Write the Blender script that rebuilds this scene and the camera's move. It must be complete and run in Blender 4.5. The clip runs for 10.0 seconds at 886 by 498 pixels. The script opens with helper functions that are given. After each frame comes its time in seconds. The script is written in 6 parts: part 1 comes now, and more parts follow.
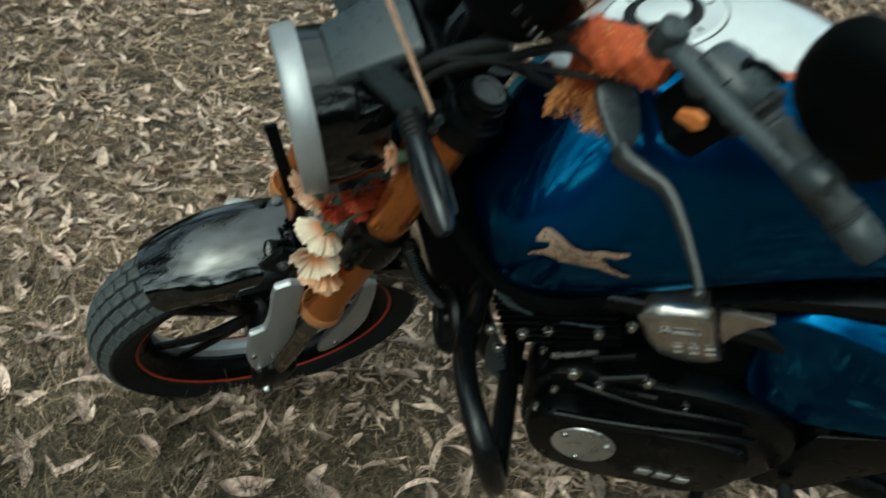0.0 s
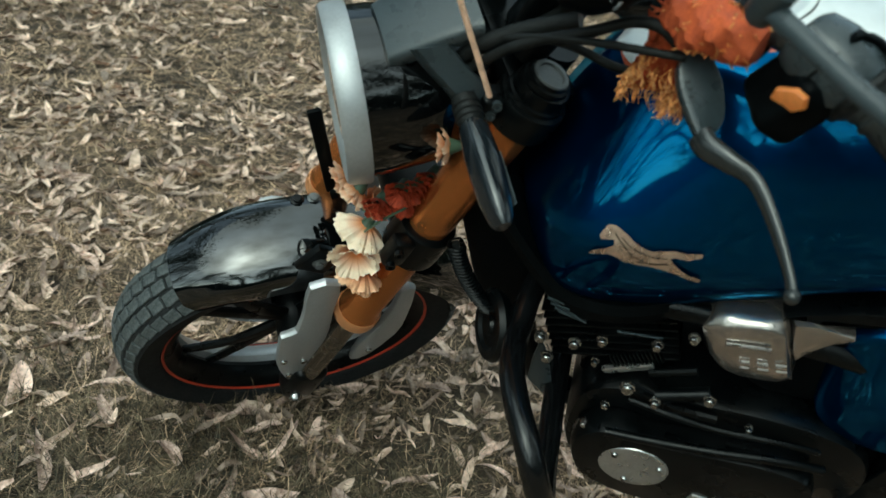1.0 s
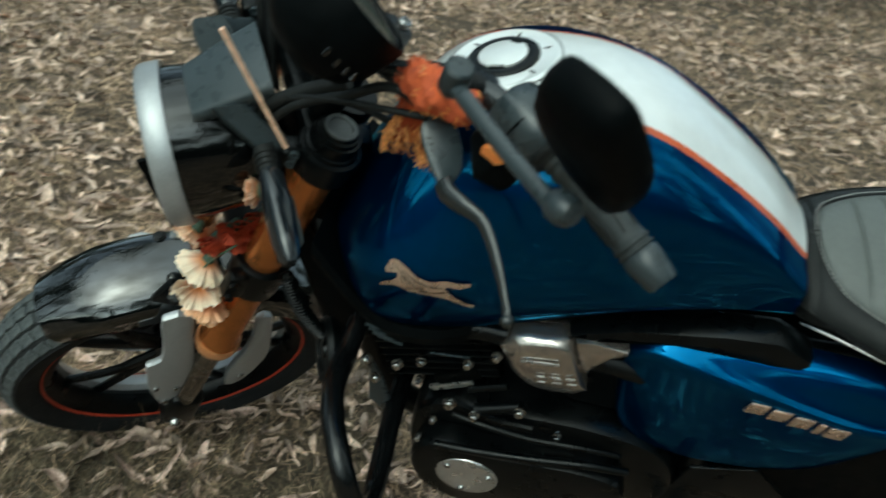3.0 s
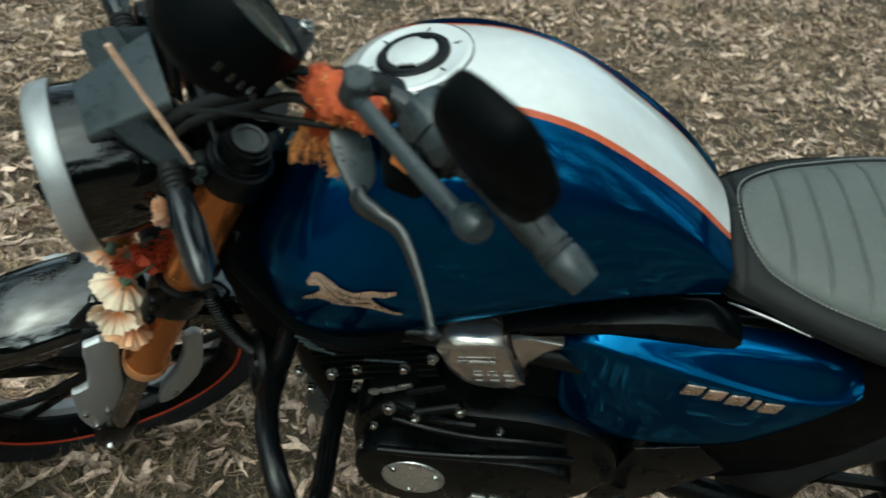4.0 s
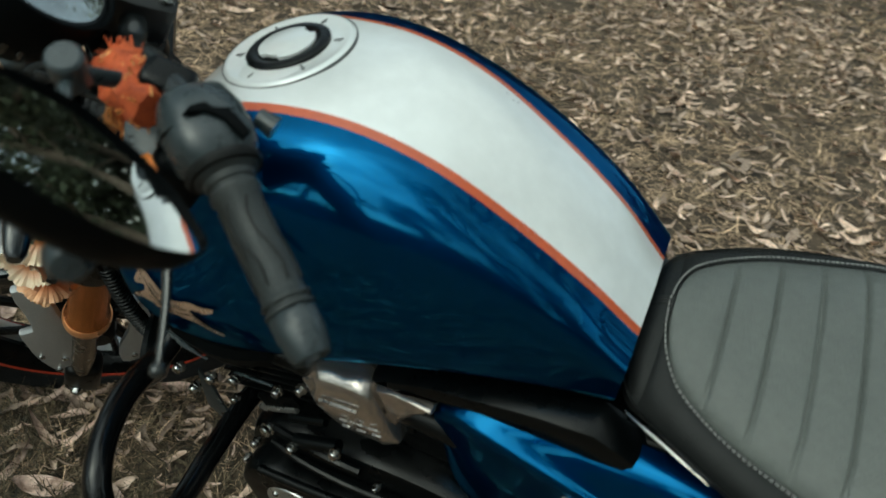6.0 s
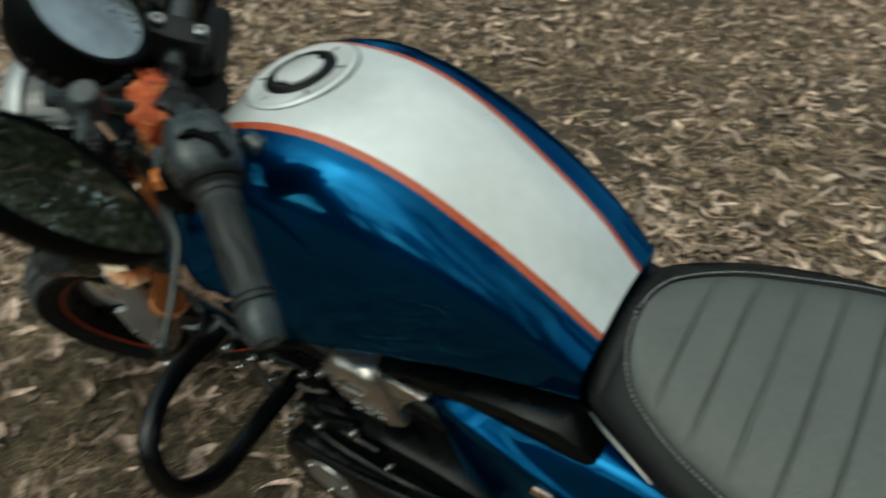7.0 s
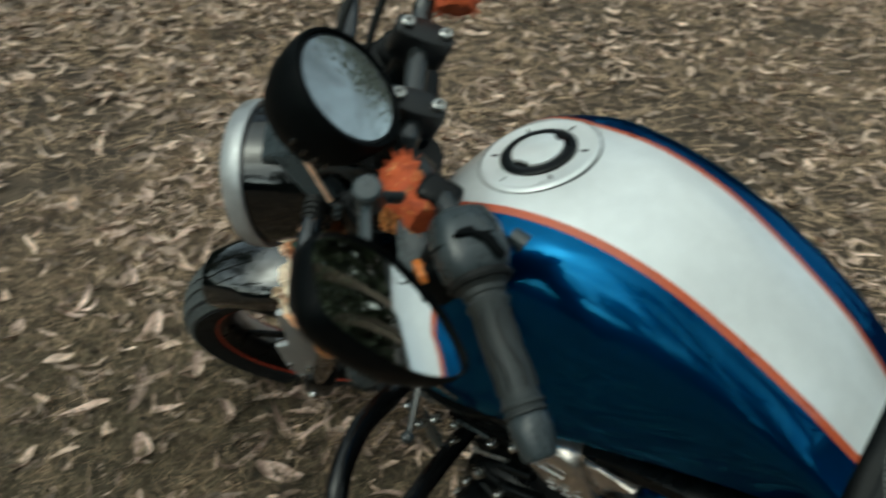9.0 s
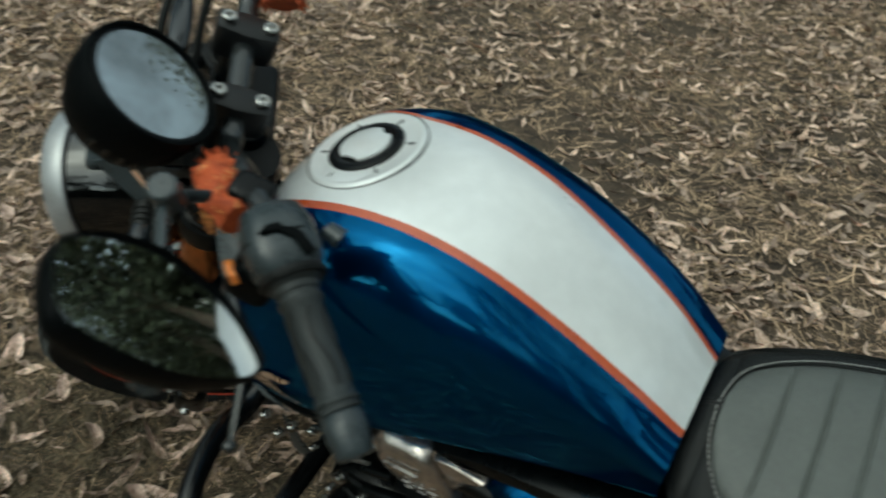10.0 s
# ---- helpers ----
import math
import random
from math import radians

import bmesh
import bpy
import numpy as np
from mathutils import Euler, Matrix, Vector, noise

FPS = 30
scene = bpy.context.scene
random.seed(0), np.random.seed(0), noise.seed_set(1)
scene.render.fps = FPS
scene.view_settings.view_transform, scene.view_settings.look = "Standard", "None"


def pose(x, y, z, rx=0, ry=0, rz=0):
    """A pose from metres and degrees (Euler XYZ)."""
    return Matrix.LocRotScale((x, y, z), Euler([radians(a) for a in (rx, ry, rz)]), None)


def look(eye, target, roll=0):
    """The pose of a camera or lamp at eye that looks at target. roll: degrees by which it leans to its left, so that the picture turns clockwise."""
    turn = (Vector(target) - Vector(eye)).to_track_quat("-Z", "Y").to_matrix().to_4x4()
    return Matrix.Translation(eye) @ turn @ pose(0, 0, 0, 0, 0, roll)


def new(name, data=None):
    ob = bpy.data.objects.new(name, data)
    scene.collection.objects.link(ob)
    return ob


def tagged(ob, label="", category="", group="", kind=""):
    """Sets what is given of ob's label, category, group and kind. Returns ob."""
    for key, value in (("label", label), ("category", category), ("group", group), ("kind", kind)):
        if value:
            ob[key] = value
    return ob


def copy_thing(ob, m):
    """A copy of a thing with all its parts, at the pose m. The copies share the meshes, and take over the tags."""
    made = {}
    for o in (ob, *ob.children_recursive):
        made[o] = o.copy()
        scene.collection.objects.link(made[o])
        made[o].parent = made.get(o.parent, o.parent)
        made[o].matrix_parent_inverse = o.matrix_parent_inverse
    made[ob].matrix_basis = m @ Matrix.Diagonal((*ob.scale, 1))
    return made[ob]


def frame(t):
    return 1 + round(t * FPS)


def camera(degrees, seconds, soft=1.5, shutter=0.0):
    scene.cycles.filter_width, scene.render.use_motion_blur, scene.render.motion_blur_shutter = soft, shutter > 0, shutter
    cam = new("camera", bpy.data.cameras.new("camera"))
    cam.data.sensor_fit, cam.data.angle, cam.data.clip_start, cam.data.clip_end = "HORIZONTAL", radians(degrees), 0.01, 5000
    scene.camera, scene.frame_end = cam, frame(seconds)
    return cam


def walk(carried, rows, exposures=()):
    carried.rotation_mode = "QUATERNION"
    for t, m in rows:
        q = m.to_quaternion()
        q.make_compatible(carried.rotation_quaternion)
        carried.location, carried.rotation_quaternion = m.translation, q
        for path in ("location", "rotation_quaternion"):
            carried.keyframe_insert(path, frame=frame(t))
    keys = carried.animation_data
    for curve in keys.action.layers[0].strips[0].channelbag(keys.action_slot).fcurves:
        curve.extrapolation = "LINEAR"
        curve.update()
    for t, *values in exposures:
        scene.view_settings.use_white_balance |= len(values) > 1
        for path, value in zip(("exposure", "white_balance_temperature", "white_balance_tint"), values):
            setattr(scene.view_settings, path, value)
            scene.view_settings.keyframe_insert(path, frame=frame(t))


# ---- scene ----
cam = camera(60.3, 10.0, soft=1.5, shutter=0.9)
cam.data.dof.use_dof, cam.data.dof.focus_distance, cam.data.dof.aperture_fstop = True, 1.10, 6.3
# seconds, eye, target, roll
PATH = [
    (0, (0.097, 0.03, 1.121), (0.003, 1.735, 0.079), 8.4),
    (0.5, (0.066, 0.044, 1.065), (-0.061, 1.756, 0.038), 8.5),
    (1, (0.071, 0.064, 1.066), (-0.094, 1.786, 0.063), 8.9),
    (1.5, (0.079, 0.068, 1.07), (-0.106, 1.795, 0.078), 9.1),
    (2, (0.117, 0.053, 1.099), (-0.083, 1.783, 0.116), 9.3),
    (2.5, (0.175, 0.039, 1.113), (-0.001, 1.778, 0.142), 9.2),
    (3, (0.239, 0.017, 1.145), (0.16, 1.779, 0.2), 9.0),
    (3.2, (0.235, 0.015, 1.151), (0.208, 1.783, 0.217), 8.8),
    (4.3, (0.299, 0.070, 1.162), (0.37, 1.808, 0.174), 6.8),
    (4.5, (0.358, 0.080, 1.160), (0.362, 1.828, 0.188), 7.5),
    (5, (0.513, 0.12, 1.183), (0.364, 1.846, 0.183), 10.1),
    (5.5, (0.541, 0.158, 1.166), (0.246, 1.851, 0.142), 11.1),
    (5.7, (0.525, 0.189, 1.168), (0.204, 1.87, 0.133), 11.5),
    (6.8, (0.642, 0.243, 1.225), (0.056, 1.818, 0.141), 8.1),
    (7, (0.672, 0.218, 1.242), (0.005, 1.747, 0.139), 7.3),
    (7.5, (0.673, 0.201, 1.253), (-0.171, 1.615, 0.118), 6.0),
    (8, (0.618, 0.178, 1.25), (-0.332, 1.512, 0.103), 5.4),
    (8.5, (0.538, 0.167, 1.264), (-0.431, 1.491, 0.121), 5.7),
    (9, (0.505, 0.19, 1.278), (-0.332, 1.627, 0.167), 7.3),
    (9.5, (0.529, 0.194, 1.285), (-0.182, 1.719, 0.204), 8.5),
    (10, (0.567, 0.234, 1.272), (-0.075, 1.796, 0.202), 8.9),
]
walk(cam, [(t, look(eye, target, roll)) for t, eye, target, roll in PATH],
     [(0.0, 0.92, 6050, -16), (0.8, 1.08, 6050, -16), (1.4, 1.12, 6050, -16), (3.2, 1.08, 6100, -15), (5.0, 1.06, 6150, -13), (7.0, 0.63, 6550, -12), (9.0, 0.72, 6400, -12), (10.0, 0.64, 6350, -12)])

# ---- light ----
world = bpy.data.worlds.new("sky")
scene.world = world
world.use_nodes = True
wn, wl = world.node_tree.nodes, world.node_tree.links
sky = wn.new("ShaderNodeTexSky")
sky.sky_type, sky.sun_disc = "NISHITA", False
sky.sun_elevation, sky.sun_rotation = radians(48), radians(200)
sky.air_density, sky.dust_density = 1.0, 2.0
# thin overcast: the sky's own light, partly bleached
grey, veil = wn.new("ShaderNodeRGBToBW"), wn.new("ShaderNodeMix")
veil.data_type = "RGBA"
veil.inputs[0].default_value = 0.62
wl.new(sky.outputs[0], grey.inputs[0])
wl.new(sky.outputs[0], veil.inputs[6])
wl.new(grey.outputs[0], veil.inputs[7])
# soft broken cloud all over the sky
way, cloud, lift, shade = wn.new("ShaderNodeTexCoord"), wn.new("ShaderNodeTexNoise"), wn.new("ShaderNodeMapRange"), wn.new("ShaderNodeMix")
cloud.inputs["Scale"].default_value, cloud.inputs["Detail"].default_value = 3.5, 6
lift.inputs["From Min"].default_value, lift.inputs["From Max"].default_value = 0.35, 0.65
lift.inputs["To Min"].default_value, lift.inputs["To Max"].default_value = 0.55, 1.45
shade.data_type, shade.blend_type, shade.inputs[0].default_value = "RGBA", "MULTIPLY", 1.0
wl.new(way.outputs["Generated"], cloud.inputs["Vector"])
wl.new(cloud.outputs[0], lift.inputs[0])
wl.new(veil.outputs[2], shade.inputs[6])
wl.new(lift.outputs[0], shade.inputs[7])
wl.new(shade.outputs[2], wn["Background"].inputs[0])
wn["Background"].inputs[1].default_value = 0.15

sun = new("sun", bpy.data.lights.new("sun", "SUN"))
sun.data.energy, sun.data.angle, sun.data.color = 0.7, radians(115), (1.0, 0.93, 0.84)
sun.matrix_world = look((1.0, -1.6, 5.0), (0, 0, 0))


# ---- materials ----
def pbr(name, color, rough=0.5, metal=0.0, var=0.15, scale=40.0, bump=0.0, coat=0.0, rvar=0.1, fine=6.0, second=None, spec=0.5, bscale=None, edge=None):
    """Principled surface with colour and gloss varied at two scales."""
    m = bpy.data.materials.new(name)
    m.use_nodes = True
    n, l = m.node_tree.nodes, m.node_tree.links
    p = n["Principled BSDF"]
    tc = n.new("ShaderNodeTexCoord")
    n1, n2 = n.new("ShaderNodeTexNoise"), n.new("ShaderNodeTexNoise")
    n1.inputs["Scale"].default_value, n1.inputs["Detail"].default_value = scale, 5
    n2.inputs["Scale"].default_value, n2.inputs["Detail"].default_value = scale * fine, 3
    for q in (n1, n2):
        l.new(tc.outputs["Object"], q.inputs["Vector"])
    mixv = n.new("ShaderNodeMath")
    mixv.operation = "ADD"
    l.new(n1.outputs[0], mixv.inputs[0])
    l.new(n2.outputs[0], mixv.inputs[1])
    ramp = n.new("ShaderNodeValToRGB")
    ramp.color_ramp.elements[0].position, ramp.color_ramp.elements[1].position = 0.36, 0.64
    half = n.new("ShaderNodeMath")
    half.operation, half.inputs[1].default_value = "MULTIPLY", 0.5
    l.new(mixv.outputs[0], half.inputs[0])
    l.new(half.outputs[0], ramp.inputs[0])
    a = [c * (1 - var) for c in color]
    b = list(second) if second else [min(1, c * (1 + var)) for c in color]
    ramp.color_ramp.elements[0].color, ramp.color_ramp.elements[1].color = (*a, 1), (*b, 1)
    l.new(ramp.outputs[0], p.inputs["Base Color"])
    mr = n.new("ShaderNodeMapRange")
    mr.inputs["From Min"].default_value, mr.inputs["From Max"].default_value = 0.3, 0.7
    mr.inputs["To Min"].default_value, mr.inputs["To Max"].default_value = max(0.02, rough - rvar), min(1, rough + rvar)
    l.new(n1.outputs[0], mr.inputs[0])
    l.new(mr.outputs[0], p.inputs["Roughness"])
    p.inputs["Metallic"].default_value = metal
    p.inputs["Coat Weight"].default_value = coat
    p.inputs["Coat Roughness"].default_value = 0.02
    p.inputs["Specular IOR Level"].default_value = spec
    if edge:
        p.inputs["Specular Tint"].default_value = (*edge, 1)
    if bump:
        bn = n.new("ShaderNodeBump")
        bn.inputs["Strength"].default_value, bn.inputs["Distance"].default_value = bump, 0.002
        if bscale:
            n3 = n.new("ShaderNodeTexNoise")
            n3.inputs["Scale"].default_value = bscale
            l.new(tc.outputs["Object"], n3.inputs["Vector"])
            l.new(n3.outputs[0], bn.inputs["Height"])
        else:
            l.new(n2.outputs[0], bn.inputs["Height"])
        l.new(bn.outputs[0], p.inputs["Normal"])
    return m


def vary_by_object(m, amount=0.35, island=False):
    """Shift a material's brightness piece by piece."""
    n, l = m.node_tree.nodes, m.node_tree.links
    p = n["Principled BSDF"]
    src = p.inputs["Base Color"].links[0].from_socket
    rnd = n.new("ShaderNodeNewGeometry" if island else "ShaderNodeObjectInfo")
    hsv = n.new("ShaderNodeHueSaturation")
    mr = n.new("ShaderNodeMapRange")
    mr.inputs["To Min"].default_value, mr.inputs["To Max"].default_value = 1 - amount, 1 + amount
    l.new(rnd.outputs["Random Per Island" if island else "Random"], mr.inputs[0])
    l.new(mr.outputs[0], hsv.inputs["Value"])
    l.new(src, hsv.inputs["Color"])
    l.new(hsv.outputs[0], p.inputs["Base Color"])
    return m


BLUE = pbr("blue_paint", (0.00015, 0.023, 0.100), 0.33, 0.9, 0.08, 14, rvar=0.03, edge=(0.01, 0.30, 0.45))
# clear lacquer with a cyan cast over the flake
bn, bl = BLUE.node_tree.nodes, BLUE.node_tree.links
lacquer, blend, fres, gain = bn.new("ShaderNodeBsdfGlossy"), bn.new("ShaderNodeMixShader"), bn.new("ShaderNodeFresnel"), bn.new("ShaderNodeMath")
lacquer.inputs["Color"].default_value, lacquer.inputs["Roughness"].default_value = (0.07, 0.45, 0.84, 1), 0.042
fres.inputs["IOR"].default_value = 2.2
gain.operation, gain.use_clamp, gain.inputs[1].default_value = "MULTIPLY", True, 0.80
bl.new(fres.outputs[0], gain.inputs[0])
bl.new(gain.outputs[0], blend.inputs[0])
bl.new(bn["Principled BSDF"].outputs[0], blend.inputs[1])
bl.new(lacquer.outputs[0], blend.inputs[2])
bl.new(blend.outputs[0], bn["Material Output"].inputs[0])
WHITE = pbr("pearl_white_paint", (0.725, 0.745, 0.748), 0.32, 0.2, 0.05, 10, coat=1.0, rvar=0.05)
WHITE.node_tree.nodes["Principled BSDF"].inputs["Coat Roughness"].default_value = 0.06
STRIPE = pbr("orange_pinstripe", (0.46, 0.078, 0.022), 0.35, 0.0, 0.1, 30, coat=0.5)
BLACKG = pbr("gloss_black_paint", (0.0012, 0.0018, 0.002), 0.03, 0.0, 0.2, 20, coat=1.0, rvar=0.01, spec=0.15)
BLACKG.node_tree.nodes["Principled BSDF"].inputs["Coat IOR"].default_value = 1.75
BOWLB = pbr("black_lamp_bowl", (0.0012, 0.0016, 0.0018), 0.05, 0.0, 0.2, 20, coat=0.85, rvar=0.02, spec=0.1)
BOWLB.node_tree.nodes["Principled BSDF"].inputs["Coat IOR"].default_value = 1.6
BLACKM = pbr("satin_black_metal", (0.0012, 0.0019, 0.0022), 0.32, 0.0, 0.3, 25, 0.05, rvar=0.1, spec=0.22)
PLASTIC = pbr("black_plastic", (0.0018, 0.0026, 0.0030), 0.48, 0.0, 0.25, 40, 0.12, rvar=0.1, spec=0.05)
GUARDM = pbr("satin_black_tube", (0.003, 0.0035, 0.004), 0.2, 0.0, 0.2, 20, 0.03, rvar=0.05, spec=0.4)
LAMPB = pbr("smoked_lamp_plastic", (0.008, 0.011, 0.014), 0.13, 0.0, 0.15, 30, rvar=0.04, spec=0.8)
GREYPL = pbr("dark_grey_plastic", (0.030, 0.040, 0.045), 0.30, 0.0, 0.15, 60, 0.10, rvar=0.06, spec=0.55)
RUBBER = pbr("rubber", (0.008, 0.009, 0.009), 0.55, 0.0, 0.3, 50, 0.3, spec=0.25)
TREAD = pbr("dusty_tread_rubber", (0.042, 0.050, 0.054), 0.7, 0.0, 0.25, 60, 0.3, second=(0.105, 0.115, 0.115), spec=0.3)
# darker than the dusty blocks: the grooves' shade is put into this colour
TYRE = pbr("tyre_rubber", (0.008, 0.009, 0.010), 0.75, 0.0, 0.3, 30, 0.3, second=(0.016, 0.017, 0.018), spec=0.25)
GRIPM = pbr("grip_rubber", (0.028, 0.033, 0.034), 0.5, 0.0, 0.2, 60, 0.3, spec=0.4)
GOLD = pbr("anodised_gold", (0.50, 0.17, 0.048), 0.24, 0.75, 0.05, 12, rvar=0.05)
GOLDL = pbr("pale_gold", (0.72, 0.34, 0.15), 0.3, 0.55, 0.05, 12, rvar=0.05)
STEEL = pbr("stanchion_steel", (0.20, 0.17, 0.14), 0.22, 0.9, 0.12, 40, rvar=0.1)
CLAMPM = pbr("clamp_casting", (0.006, 0.007, 0.008), 0.42, 0.0, 0.2, 60, 0.15, spec=0.45)
LEVERM = pbr("lever_enamel", (0.016, 0.019, 0.020), 0.22, 0.0, 0.1, 40, rvar=0.05, spec=0.7)
SILVER = pbr("silver_paint", (0.40, 0.41, 0.42), 0.38, 0.55, 0.08, 50, 0.04)
COVERM = pbr("champagne_metal", (0.46, 0.415, 0.38), 0.20, 0.9, 0.08, 40, 0.03, rvar=0.05)
RINGM = pbr("dull_grey_metal", (0.11, 0.115, 0.115), 0.45, 0.4, 0.15, 60, 0.05)
ALLOY = pbr("brushed_alloy", (0.5, 0.5, 0.49), 0.32, 0.85, 0.15, 60, 0.05)
CHROME = pbr("bright_bolt_steel", (0.40, 0.40, 0.39), 0.25, 1.0, 0.15, 90)
SEATM = pbr("seat_vinyl", (0.100, 0.108, 0.101), 0.44, 0.0, 0.1, 18, 0.55, rvar=0.06, bscale=900)
# the vinyl's grain runs across the seat
grain = SEATM.node_tree.nodes.new("ShaderNodeMapping")
grain.inputs["Scale"].default_value = (1.0, 0.16, 1.0)
for link in list(SEATM.node_tree.links):
    if link.to_node.type == "TEX_NOISE" and link.to_node.inputs["Scale"].default_value > 800:
        SEATM.node_tree.links.new(link.from_socket, grain.inputs["Vector"])
        SEATM.node_tree.links.new(grain.outputs["Vector"], link.to_socket)
SEATS = pbr("seat_side_vinyl", (0.011, 0.012, 0.012), 0.46, 0.0, 0.12, 18, 0.4, bscale=700, spec=0.2)
THREAD = pbr("seat_thread", (0.26, 0.26, 0.25), 0.7)
REDT = pbr("red_rim_tape", (0.42, 0.045, 0.02), 0.45, 0.0, 0.15, 40)
LENSO = pbr("amber_plastic", (0.75, 0.24, 0.06), 0.3, 0.0, 0.1, 40)
CLOTH = pbr("orange_cloth", (0.42, 0.060, 0.016), 0.8, 0.0, 0.3, 90, 0.5, second=(0.58, 0.11, 0.03))
TINSEL = vary_by_object(pbr("gold_tinsel", (0.50, 0.15, 0.035), 0.35, 0.35, 0.25, 150, second=(0.92, 0.44, 0.15)), 0.45, True)
PETAL = pbr("cream_petals", (0.90, 0.70, 0.50), 0.75, 0.0, 0.06, 120, 0.1, second=(0.95, 0.82, 0.64))
PETALO = pbr("peach_petals", (0.84, 0.46, 0.24), 0.7, 0.0, 0.15, 60, 0.2, second=(0.92, 0.62, 0.40))
PETALR = pbr("red_orange_petals", (0.42, 0.05, 0.014), 0.75, 0.0, 0.3, 60, 0.2)
def heart(m, core, near, far):
    """Colour a petal from its heart outward."""
    n, l = m.node_tree.nodes, m.node_tree.links
    p = n["Principled BSDF"]
    src = p.inputs["Base Color"].links[0].from_socket
    tc, ln, mr, mx = n.new("ShaderNodeTexCoord"), n.new("ShaderNodeVectorMath"), n.new("ShaderNodeMapRange"), n.new("ShaderNodeMix")
    ln.operation, mx.data_type = "LENGTH", "RGBA"
    mr.inputs["From Min"].default_value, mr.inputs["From Max"].default_value = near, far
    mx.inputs[6].default_value = (*core, 1)
    l.new(tc.outputs["Object"], ln.inputs[0])
    l.new(ln.outputs["Value"], mr.inputs[0])
    l.new(mr.outputs[0], mx.inputs[0])
    l.new(src, mx.inputs[7])
    l.new(mx.outputs[2], p.inputs["Base Color"])


heart(PETAL, (0.72, 0.24, 0.07), 0.009, 0.029)
heart(PETALO, (0.62, 0.16, 0.04), 0.008, 0.034)
STEM = pbr("green_stem", (0.06, 0.10, 0.06), 0.6, 0.0, 0.2, 60)
COPPER = pbr("copper_wire", (0.95, 0.60, 0.42), 0.3, 0.15, 0.1, 80)
BADGE = pbr("bronze_badge", (0.60, 0.44, 0.34), 0.3, 0.8, 0.2, 90, 0.1)
MIRROR = pbr("mirror_glass", (0.75, 0.77, 0.77), 0.03, 1.0, 0.02, 10, rvar=0.01)
# pale metallic base, so that the sky's reflection in the glass comes out bright
GAUGEG = pbr("instrument_glass", (0.52, 0.55, 0.54), 0.06, 0.85, 0.10, 14, coat=0.8, rvar=0.03)
LAMPG = pbr("lamp_glass", (0.35, 0.36, 0.37), 0.08, 0.3, 0.05, 20, coat=1.0)
SOIL = pbr("dry_soil", (0.030, 0.020, 0.013), 0.95, 0.0, 0.5, 9, 0.8, second=(0.125, 0.090, 0.060), fine=11)
GRASS = vary_by_object(pbr("dry_grass_blades", (0.105, 0.066, 0.039), 0.8, 0.0, 0.5, 9, second=(0.62, 0.44, 0.29)), 0.88, True)
# short grass; its dark colour also carries the dimming of the foreground
GRASSG = vary_by_object(pbr("faded_green_grass", (0.037, 0.032, 0.019), 0.8, 0.0, 0.35, 5, second=(0.20, 0.152, 0.092)), 0.85, True)
LEAFM = vary_by_object(pbr("dry_leaf", (0.46, 0.29, 0.215), 0.6, 0.0, 0.4, 25, 0.3, second=(0.90, 0.67, 0.56)), 0.42)
LEAFS = vary_by_object(pbr("dry_leaf_litter", (0.37, 0.235, 0.165), 0.7, 0.0, 0.4, 14, 0.3, second=(0.72, 0.55, 0.44)), 0.62, True)
BARK = pbr("tree_bark", (0.16, 0.13, 0.10), 0.9, 0.0, 0.35, 5, 0.6)
FOLIAGE = vary_by_object(pbr("foliage", (0.05, 0.065, 0.035), 0.6, 0.0, 0.3, 3), 0.4, True)


# ---- mesh tools ----
def part(name, bm, material, parent, label="", smooth=True):
    """Link a bmesh as one mesh object under a thing or a part."""
    me = bpy.data.meshes.new(name)
    bmesh.ops.recalc_face_normals(bm, faces=bm.faces)
    if smooth:
        for f in bm.faces:
            f.smooth = True
        for e in bm.edges:
            if len(e.link_faces) == 2 and e.calc_face_angle(0) > 0.7:
                e.smooth = False
    bm.to_mesh(me)
    bm.free()
    for m in material if isinstance(material, (list, tuple)) else [material]:
        me.materials.append(m)
    ob = new(name, me)
    ob.parent = parent
    if label:
        tagged(ob, label)
    return ob


def thing(name, m, label, category, group="", kind=""):
    ob = new(name)
    ob.matrix_world = m
    ob.empty_display_size = 0.05
    return tagged(ob, label, category, group, kind)


def spline(pts, sub=6, closed=False):
    """Points along a smooth curve through pts."""
    p = [Vector(q) for q in pts]
    out, n = [], len(p)
    for i in range(n if closed else n - 1):
        a = p[(i - 1) % n] if closed or i else p[0] * 2 - p[1]
        b, c = p[i], p[(i + 1) % n]
        d = p[(i + 2) % n] if closed or i + 2 < n else p[-1] * 2 - p[-2]
        for k in range(sub):
            t = k / sub
            out.append(0.5 * (2 * b + (c - a) * t + (2 * a - 5 * b + 4 * c - d) * t * t + (3 * b - a - 3 * c + d) * t ** 3))
    if not closed:
        out.append(p[-1])
    return out


def table(xs, ys, x):
    """A smooth value through a table."""
    xs, ys = list(xs), list(ys)
    if x <= xs[0]:
        return ys[0]
    if x >= xs[-1]:
        return ys[-1]
    i = max(k for k in range(len(xs) - 1) if xs[k] <= x)
    h = xs[i + 1] - xs[i]
    t = (x - xs[i]) / h
    m0 = (ys[i + 1] - ys[i - 1]) / (xs[i + 1] - xs[i - 1]) * h if i else ys[i + 1] - ys[i]
    m1 = (ys[i + 2] - ys[i]) / (xs[i + 2] - xs[i]) * h if i + 2 < len(xs) else ys[i + 1] - ys[i]
    return (2 * t ** 3 - 3 * t * t + 1) * ys[i] + (t ** 3 - 2 * t * t + t) * m0 + (3 * t * t - 2 * t ** 3) * ys[i + 1] + (t ** 3 - t * t) * m1


